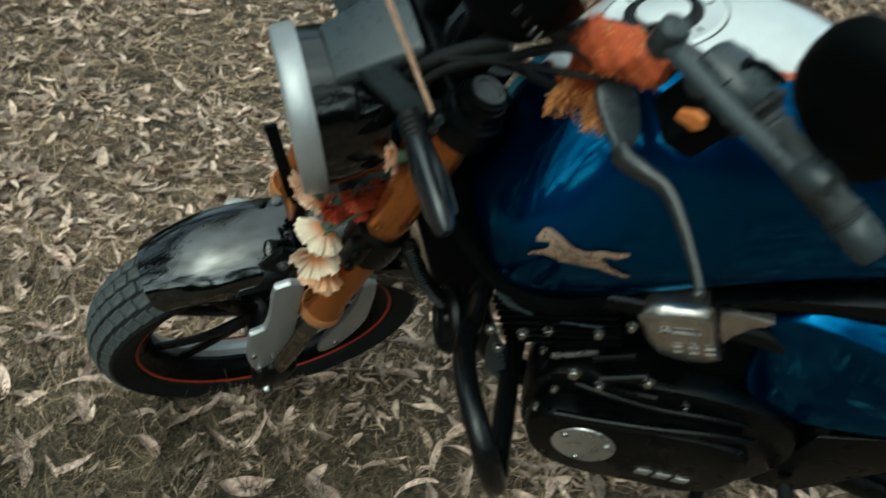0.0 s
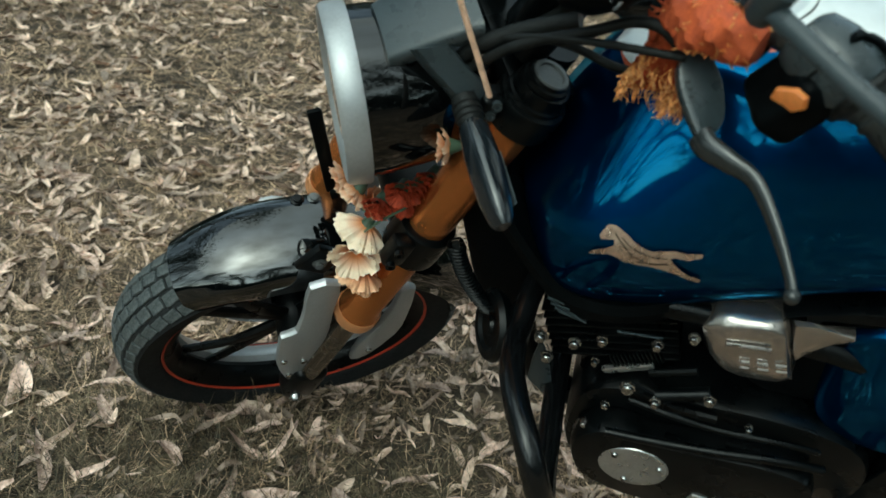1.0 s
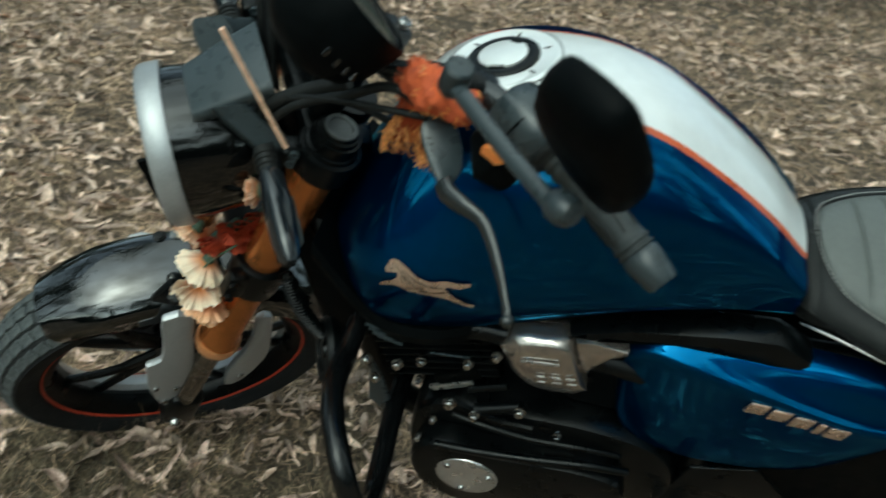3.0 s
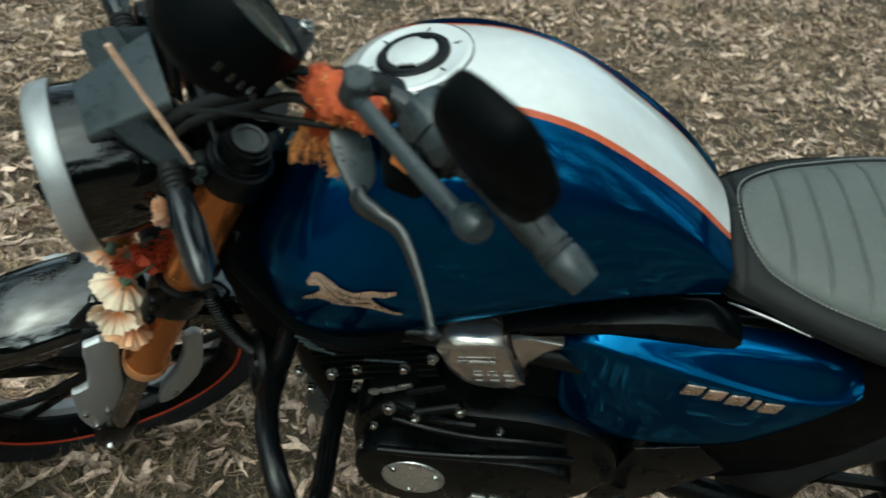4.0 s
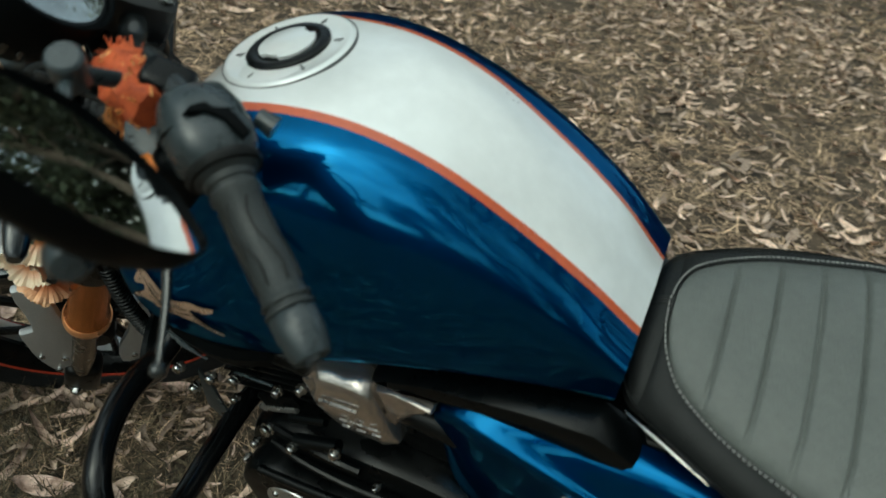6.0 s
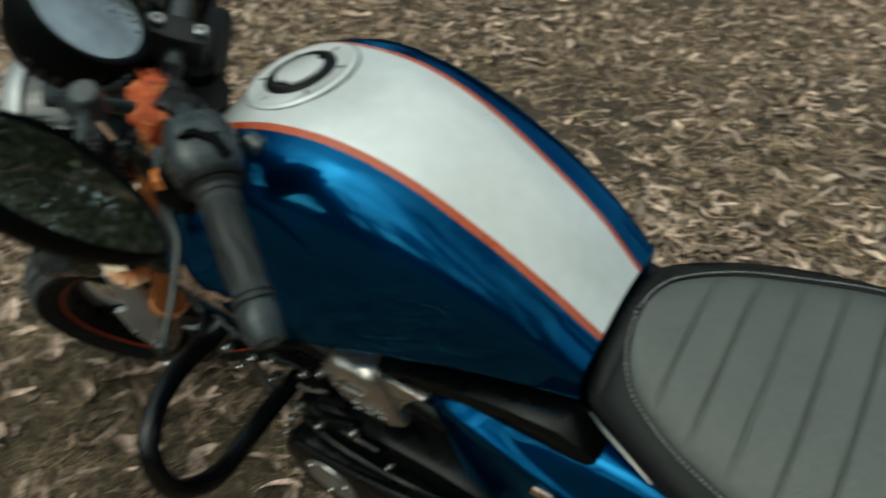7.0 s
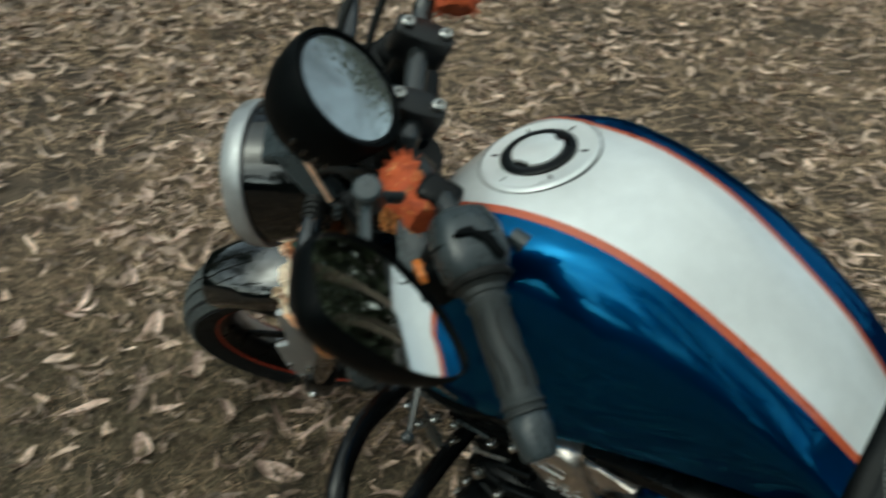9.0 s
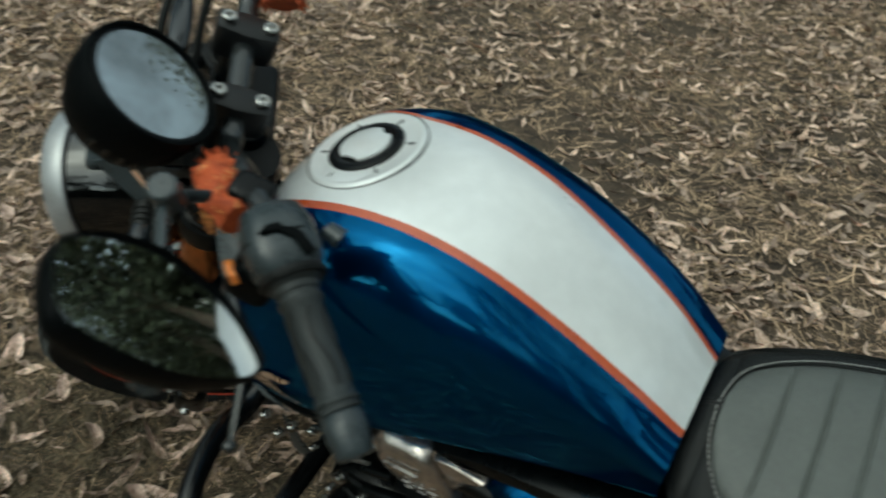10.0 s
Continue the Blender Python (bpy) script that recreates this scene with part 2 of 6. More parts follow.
def loft(rings, cap=True, closed=True, bm=None, mats=None):
    """Skin rings of equal length. mats: material index of each strip round the ring."""
    bm = bm or bmesh.new()
    vs = [[bm.verts.new(p) for p in r] for r in rings]
    n = len(rings[0])
    for a, b in zip(vs, vs[1:]):
        for j in range(n if closed else n - 1):
            f = bm.faces.new((a[j], a[(j + 1) % n], b[(j + 1) % n], b[j]))
            if mats:
                f.material_index = mats[j]
    if cap and closed:
        bm.faces.new(vs[0][::-1])
        bm.faces.new(vs[-1])
    return bm


def frame_at(p, z, x=(0, 0, 1)):
    """A matrix at p whose z axis points along z, and x roughly along x."""
    z = Vector(z).normalized()
    x = Vector(x)
    if abs(x.normalized().dot(z)) > 0.97:
        x = Vector((1, 0, 0)) if abs(z.x) < 0.9 else Vector((0, 1, 0))
    x = (x - z * x.dot(z)).normalized()
    y = z.cross(x)
    m = Matrix((x, y, z)).transposed().to_4x4()
    m.translation = Vector(p)
    return m


def tube(pts, r, seg=12, sub=6, closed=False, flat=1.0, bm=None):
    """A round bar swept along a smooth curve; r is one radius or one a point."""
    c = spline(pts, sub, closed)
    rs = [r] * len(c) if not isinstance(r, (list, tuple)) else [table(range(len(r)), r, i / sub) for i in range(len(c))]
    x = None
    rings = []
    for i, p in enumerate(c):
        q0, q1 = (c[i - 1], c[(i + 1) % len(c)]) if closed else (c[max(0, i - 1)], c[min(len(c) - 1, i + 1)])
        z = (q1 - q0).normalized()
        x = Vector((0, 0, 1)) if x is None else x
        if abs(x.dot(z)) > 0.95:
            x = Vector((0, 1, 0)) if abs(z.y) < 0.9 else Vector((1, 0, 0))
        x = (x - z * x.dot(z)).normalized()
        y = z.cross(x)
        rings.append([p + rs[i] * (math.cos(a) * x + flat * math.sin(a) * y) for a in (2 * math.pi * k / seg for k in range(seg))])
    if closed:
        rings.append(rings[0])
        bm = loft(rings, False, True, bm)
        bmesh.ops.remove_doubles(bm, verts=bm.verts, dist=1e-5)
        return bm
    return loft(rings, True, True, bm)


def lathe(profile, seg=32, m=Matrix(), bm=None, cap=True):
    """Turn a profile of (radius, height) round the z axis of m."""
    rings = [[m @ Vector((r * math.cos(2 * math.pi * k / seg), r * math.sin(2 * math.pi * k / seg), z)) for k in range(seg)] for r, z in profile]
    return loft(rings, cap, True, bm)


def box(size, m=Matrix(), bevel=0.003, bm=None, seg=2):
    """A block with rounded edges."""
    t = bmesh.new()
    bmesh.ops.create_cube(t, size=1)
    bmesh.ops.scale(t, vec=size, verts=t.verts)
    if bevel:
        bmesh.ops.bevel(t, geom=t.edges[:], offset=min(bevel, min(size) * 0.45), segments=seg, affect="EDGES", profile=0.5)
    bmesh.ops.transform(t, matrix=m, verts=t.verts)
    return merge(t, bm)


def plate(outline, thick, m=Matrix(), bevel=0.002, bm=None):
    """A flat outline given a thickness, with rounded edges."""
    t = bmesh.new()
    f = t.faces.new([t.verts.new((a, b, 0)) for a, b in outline])
    r = bmesh.ops.extrude_face_region(t, geom=[f])
    bmesh.ops.translate(t, vec=(0, 0, thick), verts=[v for v in r["geom"] if isinstance(v, bmesh.types.BMVert)])
    bmesh.ops.recalc_face_normals(t, faces=t.faces)
    if bevel:
        rim = [e for e in t.edges if len(e.link_faces) == 2 and e.calc_face_angle(0) > 1.2 and any(len(g.verts) > 4 or len(outline) == 4 for g in e.link_faces)]
        bmesh.ops.bevel(t, geom=rim, offset=bevel, segments=2, affect="EDGES", profile=0.5)
    bmesh.ops.transform(t, matrix=m, verts=t.verts)
    return merge(t, bm)


def merge(t, bm):
    if bm is None:
        return t
    me = bpy.data.meshes.new("joined")
    t.to_mesh(me)
    t.free()
    bm.from_mesh(me)
    bpy.data.meshes.remove(me)
    return bm


def moved(bm, m):
    bmesh.ops.transform(bm, matrix=m, verts=bm.verts)
    return bm

# ---- ground ----
def height(x, y):
    """Gentle lumps of the soil."""
    return 0.012 * noise.noise((x * 1.3, y * 1.3, 0)) + 0.006 * noise.noise((x * 6, y * 6, 3)) - 0.006


gbm = bmesh.new()
gx = [-3 + 0.05 * i for i in range(131)]
gy = [-1.5 + 0.05 * i for i in range(161)]
fine_x = [-400, -60, -15, -6] + gx + [6, 15, 60, 400]
fine_y = [-400, -60, -15, -5] + gy + [9, 15, 60, 400]
rows_v = [[gbm.verts.new((x, y, height(x, y) if abs(x) < 8 and abs(y) < 10 else 0)) for x in fine_x] for y in fine_y]
for a, b in zip(rows_v, rows_v[1:]):
    for j in range(len(a) - 1):
        gbm.faces.new((a[j], a[j + 1], b[j + 1], b[j]))
ground = tagged(part("ground", gbm, SOIL, None), "dry brown soil under withered grass and fallen leaves", "ground", kind="structure")

# ---- motorcycle ----
# Body axes: x to the tail, y to the right-hand side, z up in the leaning plane.
BIKE = Matrix.Translation((0.2565, 1.1264, -0.0025)) @ pose(0, 0, 0, 0, 0, -3.9) @ pose(0, 0, 0, 18.5, 0, 0)
bike = thing("motorcycle", BIKE, "parked blue and white roadster motorcycle leaning on its side stand", "motorcycle")
# Steering axes: forward, left, up along the fork; from the front axle.
STEER = Matrix(((-0.75122, 0.51572, 0.41195, -0.525), (-0.57114, -0.82074, -0.01403, 0.042), (0.33087, -0.24582, 0.9111, 0.253), (0, 0, 0, 1)))


def steer_part(name, bm, material, parent=None, label=""):
    return part(name, moved(bm, STEER), material, parent or bike, label)


# tank
TX = (-0.168, -0.155, -0.125, -0.08, -0.03, 0.03, 0.10, 0.17, 0.24, 0.31, 0.36)
T_TOP = (0.822, 0.855, 0.909, 0.961, 0.996, 1.014, 1.019, 1.003, 0.966, 0.918, 0.872)
YX = (-0.168, -0.110, -0.098, -0.088, -0.070, -0.03, 0.03, 0.10, 0.17, 0.24, 0.31, 0.36)
T_YS = (0.0, 0.0, 0.012, 0.044, 0.065, 0.073, 0.068, 0.064, 0.0595, 0.0545, 0.049, 0.042)
T_A = (0.072, 0.085, 0.094, 0.098, 0.104, 0.142, 0.116, 0.100, 0.108, 0.111, 0.106)
T_FALL = (0.40, 0.36, 0.30, 0.20, 0.11, 0.04, 0.07, 0.08, 0.06, 0.05, 0.05)
T_W = (0.105, 0.130, 0.155, 0.172, 0.178, 0.177, 0.166, 0.146, 0.124, 0.102, 0.087)
T_ZW = (0.79, 0.797, 0.815, 0.830, 0.836, 0.840, 0.843, 0.840, 0.833, 0.824, 0.814)
T_WB = (0.095, 0.115, 0.130, 0.136, 0.136, 0.131, 0.121, 0.110, 0.100, 0.090, 0.080)
T_K = (0.40, 0.40, 0.30, 0.18, 0.12, 0.08, 0.42, 0.66, 0.74, 0.76, 0.76)
T_ZB = (0.775, 0.748, 0.718, 0.699, 0.704, 0.720, 0.743, 0.766, 0.787, 0.800, 0.796)


def tank_half(x):
    """Right half of the tank's section, from the crown down to the keel."""
    g = lambda tab: table(TX, tab, x)
    ys = max(0.0003, table(YX, T_YS, x))
    zt, a, fall, w, zw, wb, zb, tk = (g(q) for q in (T_TOP, T_A, T_FALL, T_W, T_ZW, T_WB, T_ZB, T_K))
    crown = min(1, ys / 0.045)
    zs = zt - 0.007 * crown
    top = spline([(0, zt, 0), (ys * 0.55, zt - 0.0015, 0), (ys, zs, 0)], 3)
    so = Vector((ys + 0.0075 * crown, zs - 0.0028 * crown, 0))
    sh = Vector((a, so.y - fall * (a - so.x), 0))
    wd = Vector((w, zw, 0))
    # round shoulder from the crown's edge to the widest line
    k0, k1 = sh, Vector((w, zw + tk * (sh.y - zw), 0))
    side = []
    for k in range(19):
        t = k / 18
        side.append(so * (1 - t) ** 3 + k0 * 3 * t * (1 - t) ** 2 + k1 * 3 * t * t * (1 - t) + wd * t ** 3)
    wl_ = Vector((wb, zb + 0.012, 0))
    for k in range(1, 13):
        t = k / 12
        side.append(wd * (1 - t) ** 3 + Vector((w, zw - 0.45 * (zw - wl_.y), 0)) * 3 * t * (1 - t) ** 2 + (wl_ + Vector((0.012, 0.02, 0))) * 3 * t * t * (1 - t) + wl_ * t ** 3)
    side.append(Vector((wb - 0.02, zb, 0)))
    return [(p.x, p.y) for p in top] + [(p.x, p.y) for p in side] + [(0, zb)]


def tank_y(x, z):
    """Half width of the tank at a height on its side."""
    h = tank_half(x)[8:-2]
    for (y0, z0), (y1, z1) in zip(h, h[1:]):
        if z1 <= z <= z0:
            return y0 + (y1 - y0) * (z - z0) / (z1 - z0 - 1e-9)
    return h[-1][0]


rings, mats = [], None
N_T = 90
for i in range(N_T + 1):
    x = TX[0] + (TX[-1] - TX[0]) * i / N_T
    h = tank_half(x)
    k = 0.30 + 0.70 * math.sqrt(1 - (1 - min(1, i / 13)) ** 2)
    zc = 0.5 * (h[0][1] + h[-1][1])
    ring = [(y, z) for y, z in h] + [(-y, z) for y, z in h[-2:0:-1]]
    rings.append([(x, y * k, zc + (z - zc) * k) for y, z in ring])
nh = len(tank_half(0))
mats = [1] * 6 + [2] + [0] * (nh - 8)
mats = mats + mats[::-1]
tank = part("fuel_tank", loft(rings, True, True, None, mats), [BLUE, WHITE, STRIPE], bike, "metallic blue fuel tank with pearl white top and orange pinstripes")

# filler cap
CAPM = frame_at((0.0, 0.006, 1.003), (-0.28, 0, 0.96), (1, 0, 0))
cap = part("filler_flange", lathe([(0.0610, -0.012), (0.0610, 0.0), (0.0585, 0.0024), (0.0555, 0.0027), (0.0525, 0.0012), (0.040, 0.0016), (0.0385, 0.0016), (0.0, 0.0016)], 48, CAPM, cap=False), WHITE, tank, "pearl white filler flange")
# grey ring drawn for the shadow line in the gap round the flange
part("flange_gap_shade", lathe([(0.0608, -0.004), (0.0608, 0.0006), (0.0618, 0.0006), (0.0618, -0.004)], 48, CAPM, cap=False), RINGM, tank)
part("lock_ring", lathe([(0.0385, 0.0005), (0.0385, 0.0045), (0.0365, 0.006), (0.029, 0.006), (0.0265, 0.004), (0.0, 0.004)], 48, CAPM, cap=False), BLACKM, tank, "black filler lock ring")
lid = []
for k in range(48):
    a = 2 * math.pi * k / 48
    r = 0.0262 - (0.004 if 5 <= (k + 20) % 48 <= 9 or 27 <= (k + 20) % 48 <= 30 else 0)
    lid.append((r * math.cos(a), r * math.sin(a)))
part("filler_lid", plate(lid, 0.004, CAPM @ Matrix.Translation((0, 0, 0.004)), 0.0012), WHITE, tank, "silver filler lid")
for k in range(6):
    a = 2 * math.pi * (k + 0.3) / 6
    part("cap_screw", lathe([(0.0024, 0), (0.0024, 0.0010), (0.0018, 0.0014), (0, 0.0014)], 12, CAPM @ Matrix.Translation((0.0462 * math.cos(a), 0.0462 * math.sin(a), 0.0008)), cap=False), SILVER, tank)
    part("screw_slot", box((0.0085, 0.0015, 0.0006), CAPM @ Matrix.Rotation(a, 4, "Z") @ Matrix.Translation((0.0462, 0, 0.0024)), 0.0), BLACKM, tank)

# tank badge: a slim bronze leaping outline
BADGE_XZ = [(-0.082, 0.819), (-0.078, 0.826), (-0.066, 0.835), (-0.061, 0.84), (-0.062, 0.845), (-0.074, 0.841), (-0.076, 0.844), (-0.072, 0.853), (-0.07, 0.856), (-0.063, 0.857), (-0.052, 0.853), (-0.043, 0.848), (-0.035, 0.846), (-0.027, 0.845), (-0.018, 0.848), (-0.009, 0.851), (0.004, 0.852), (0.016, 0.855), (0.016, 0.851), (0.005, 0.845), (-0.006, 0.845), (-0.01, 0.842), (0.002, 0.832), (0.011, 0.827), (0.023, 0.824), (0.022, 0.819), (0.011, 0.821), (-0.0, 0.825), (-0.012, 0.827), (-0.024, 0.827), (-0.038, 0.825), (-0.048, 0.824), (-0.055, 0.827), (-0.064, 0.828), (-0.073, 0.823)]


def on_tank(outline, thick, grow=0.0):
    """An outline laid on the left side of the tank."""
    bm = bmesh.new()
    n = len(outline)
    lay = []
    for off in (-0.003, thick):
        row = []
        for j in range(n):
            (xa, za), (x, z), (xb, zb) = outline[j - 1], outline[j], outline[(j + 1) % n]
            d = Vector((zb - za, xa - xb)).normalized() * grow
            x, z = x + d.x, z + d.y
            row.append(bm.verts.new((x, -tank_y(x, z) - off, z)))
        lay.append(row)
    for j in range(n):
        bm.faces.new((lay[0][j], lay[0][(j + 1) % n], lay[1][(j + 1) % n], lay[1][j]))
    for v in lay[1]:
        v.co.y = 0
    f = bm.faces.new(lay[1])
    f.normal_update()
    tri = bmesh.ops.triangulate(bm, faces=[f], ngon_method="EAR_CLIP")["faces"]
    bmesh.ops.subdivide_edges(bm, edges=list({e for g in tri for e in g.edges}), cuts=3, use_grid_fill=True)
    for v in bm.verts:
        if v not in lay[0]:
            v.co.y = -tank_y(v.co.x, v.co.z) - thick
    return bm


part("badge_rim", on_tank(BADGE_XZ, 0.0012, 0.0016), PLASTIC, tank, "black badge border")
part("tank_badge", on_tank(BADGE_XZ, 0.0032), BADGE, tank, "plain bronze tank badge")
# fine relief lines on the badge
for xz in ([(-0.063, 0.851), (-0.052, 0.842), (-0.042, 0.835), (-0.032, 0.833)], [(-0.056, 0.849), (-0.042, 0.842), (-0.024, 0.840), (-0.012, 0.842)], [(-0.037, 0.829), (-0.022, 0.832), (-0.010, 0.837)]):
    part("badge_line", tube([(x, -tank_y(x, z) - 0.0034, z) for x, z in xz], 0.0005, 5, 4), PLASTIC, tank)

# trim below the tank
for s, nm in ((-1, "tank_trim"), (1, "tank_trim")):
    path_t = [(-0.175, 0.118, 0.785), (-0.125, 0.128, 0.725), (-0.080, 0.132, 0.690), (-0.02, 0.130, 0.690), (0.05, 0.105, 0.703), (0.15, 0.085, 0.740)]
    rings = []
    for p in spline(path_t, 6):
        rings.append([(p.x, s * (p.y - 0.05), p.z + 0.022), (p.x, s * (p.y + 0.004), p.z + 0.019), (p.x, s * (p.y + 0.010), p.z + 0.008), (p.x, s * (p.y + 0.004), p.z - 0.012), (p.x, s * (p.y - 0.05), p.z - 0.018)])
    part(nm, loft(rings), PLASTIC, bike)

for k, (x_, z_, l_) in enumerate(((-0.098, 0.695, 0.020), (-0.092, 0.687, 0.023), (-0.085, 0.680, 0.026), (-0.076, 0.675, 0.034), (0.0, 0.672, 0.05))):
    part("trim_rib", box((l_, 0.003, 0.0022), pose(x_, -0.139, z_, 0, 14 if k < 4 else -8, 0), 0.0008), GREYPL, bike)

# seat
SX = (0.356, 0.37, 0.40, 0.45, 0.50, 0.55, 0.60, 0.68, 0.78, 0.90, 1.0)
WX = (0.356, 0.3795, 0.381, 0.385, 0.392, 0.405, 0.427, 0.455, 0.50, 0.55, 0.60, 0.68, 0.78, 0.90, 1.0)
S_WW = (0.0, 0.0, 0.018, 0.037, 0.054, 0.071, 0.088, 0.104, 0.121, 0.137, 0.145, 0.147, 0.141, 0.123, 0.10)
S_WO = (0.066, 0.085, 0.106, 0.132, 0.152, 0.165, 0.172, 0.175, 0.167, 0.146, 0.117)
S_ZC = (0.862, 0.864, 0.867, 0.868, 0.870, 0.873, 0.877, 0.889, 0.904, 0.914, 0.919)
S_ZW = (0.857, 0.855, 0.850, 0.847, 0.846, 0.846, 0.848, 0.856, 0.869, 0.879, 0.884)
S_ZL = (0.80, 0.802, 0.812, 0.816, 0.811, 0.806, 0.802, 0.803, 0.81, 0.815, 0.82)
rings, n_s = [], 520
for i in range(n_s + 1):
    nose = max(0.0, 1 - i / 15) ** 2
    x = SX[0] + (SX[-1] - SX[0]) * i / n_s
    ww = max(0.004, table(WX, S_WW, x))
    wo, zc, zw, zl = (table(SX, q, x) for q in (S_WO, S_ZC, S_ZW, S_ZL))
    z_rim = zw - 0.012 * nose
    zw = zc + (zw - zc) * min(1, ww / 0.07)
    seam = min(1, ww / 0.02)
    rib = max(math.exp(-(((x - 0.4265 - 0.0375 * k) / 0.0019) ** 2)) for k in range(16)) if x > 0.415 else 0
    puff = 0.0022 * abs(math.sin(math.pi * (x - 0.4265) / 0.0375)) ** 0.5 if x > 0.4265 else 0
    wo, zc, zw = wo * (1 - 0.20 * nose), zc - 0.015 * nose, zw - 0.015 * nose
    half = [(0, zc - 0.003 * rib + puff), (ww * 0.35, zc - 0.001 - 0.003 * rib + puff), (ww * 0.7, zc * 0.75 + zw * 0.25 - 0.003 * rib + puff), (ww * 0.92, zc * 0.3 + zw * 0.7 - 0.002 * rib + 0.5 * puff), (ww, zw), (ww + 0.0012, zw - 0.0035 * seam), (ww + 0.004, zw - 0.001 * seam), (ww * 0.62 + wo * 0.38, z_rim * 0.7 + zw * 0.3 - 0.002), (ww * 0.3 + wo * 0.7, z_rim - 0.007), (ww * 0.1 + wo * 0.9, z_rim - 0.0155), (wo, z_rim - 0.027), (wo + 0.004, z_rim * 0.5 + zl * 0.5), (wo, zl + 0.012), (wo - 0.004, zl + 0.0095), (wo - 0.003, zl + 0.006), (wo - 0.012, zl), (0, zl)]
    ring = [(x, y, z) for y, z in half] + [(x, -y, z) for y, z in half[-2:0:-1]]
    rings.append(ring)
ms = [0] * 5 + [1] * 11
seat_bm = loft(rings, True, True, None, ms + ms[::-1])
for f_ in seat_bm.faces:
    if f_.calc_center_median().x < 0.3805:
        f_.material_index = 1
seat = part("seat", seat_bm, [SEATM, SEATS], bike, "grey ribbed vinyl seat with stitched welt")
sew = bmesh.new()
def welt(x):
    """A point just outside the welt of the seat's right side."""
    ww, zc = table(WX, S_WW, x), table(SX, S_ZC, x)
    return Vector((x - 0.004 * max(0.0, 1 - ww / 0.06), ww + 0.0065 * min(1, ww / 0.03), zc + (table(SX, S_ZW, x) - zc) * min(1, ww / 0.07) + 0.0002))


trail = [welt(0.3797 + 0.00025 * k * (0.15 + 0.85 * min(1, k / 120))) for k in range(2450)]
run, on, last = 0.0, False, trail[0]
for p0, p1 in zip(trail, trail[1:]):
    run += (p1 - p0).length
    if run >= (0.0030 if on else 0.0014):
        if on and p1.x < 0.98:
            for s in (-1, 1):
                a, b = Vector((last.x, s * last.y, last.z)), Vector((p1.x, s * p1.y, p1.z))
                box((0.0012, 0.0012, (b - a).length), frame_at((a + b) / 2, b - a), 0, sew)
        run, on, last = 0.0, not on, p1
tagged(part("seat_stitching", sew, THREAD, seat, "pale grey stitching"), kind="stuff")

# tapered alloy line that draws the highlight on the seat's chrome lower edge
for s_ in (-1, 1):
    part("seat_lip_glint", tube([(x_, s_ * (table(SX, S_WO, x_) + 0.001), table(SX, S_ZL, x_) + 0.003) for x_ in (0.372, 0.39, 0.41, 0.43, 0.45)], [0.0006, 0.0016, 0.0016, 0.0012, 0.0005], 6, 5), ALLOY, seat, "bright line for the highlight on the seat's chrome edge")

# side panels
PX = (0.205, 0.225, 0.26, 0.31, 0.36, 0.41, 0.46, 0.50, 0.528, 0.54)
P_ZT = (0.735, 0.766, 0.776, 0.778, 0.780, 0.784, 0.785, 0.778, 0.767, 0.756)
P_ZC = (0.730, 0.752, 0.756, 0.750, 0.744, 0.738, 0.734, 0.733, 0.738, 0.746)
P_ZB = (0.67, 0.585, 0.552, 0.545, 0.552, 0.568, 0.594, 0.636, 0.688, 0.734)
P_YC = (0.120, 0.128, 0.136, 0.142, 0.147, 0.151, 0.154, 0.152, 0.146, 0.138)


def side_panel(s):
    rings = []
    for i in range(41):
        x = PX[0] + (PX[-1] - PX[0]) * i / 40
        zt, zc, zb, yc = (table(PX, q, x) for q in (P_ZT, P_ZC, P_ZB, P_YC))
        h = [(yc - 0.055, zt), (yc - 0.030, zt * 0.85 + zc * 0.15), (yc - 0.008, zc + 0.004), (yc, zc - 0.005), (yc - 0.002, zc * 0.82 + zb * 0.18), (yc - 0.007, zc * 0.5 + zb * 0.5), (yc - 0.020, zb + 0.012), (yc - 0.032, zb), (yc - 0.065, zb + 0.005)]
        c = spline([(a, b, 0) for a, b in h], 3)
        rings.append([(x, s * p.x, p.y) for p in c])
    return part("side_panel", loft(rings), BLUE, bike, "metallic blue side panel")


panel_l, panel_r = side_panel(-1), side_panel(1)
panel_l.location.z = panel_r.location.z = -0.006
# plain raised bars in place of the side badge
for k in range(5):
    x0 = (0.343, 0.368, 0.393, 0.419, 0.431)[k]
    w = 0.021 if k != 3 else 0.008
    yc = -(table(PX, P_YC, x0) + 0.0035)
    o = [(x0 + 0.004, 0.731 - 0.001 * k), (x0 + 0.004 + w, 0.731 - 0.001 * k), (x0 + w, 0.713 - 0.001 * k), (x0, 0.713 - 0.001 * k)]
    m = Matrix(((1, 0, 0, 0), (0, 0, -1, yc + 0.002), (0, 1, 0, 0), (0, 0, 0, 1)))
    part("side_badge_bar", plate(o, 0.003, m, 0.0008), BADGE, panel_l, "plain bronze badge bar")

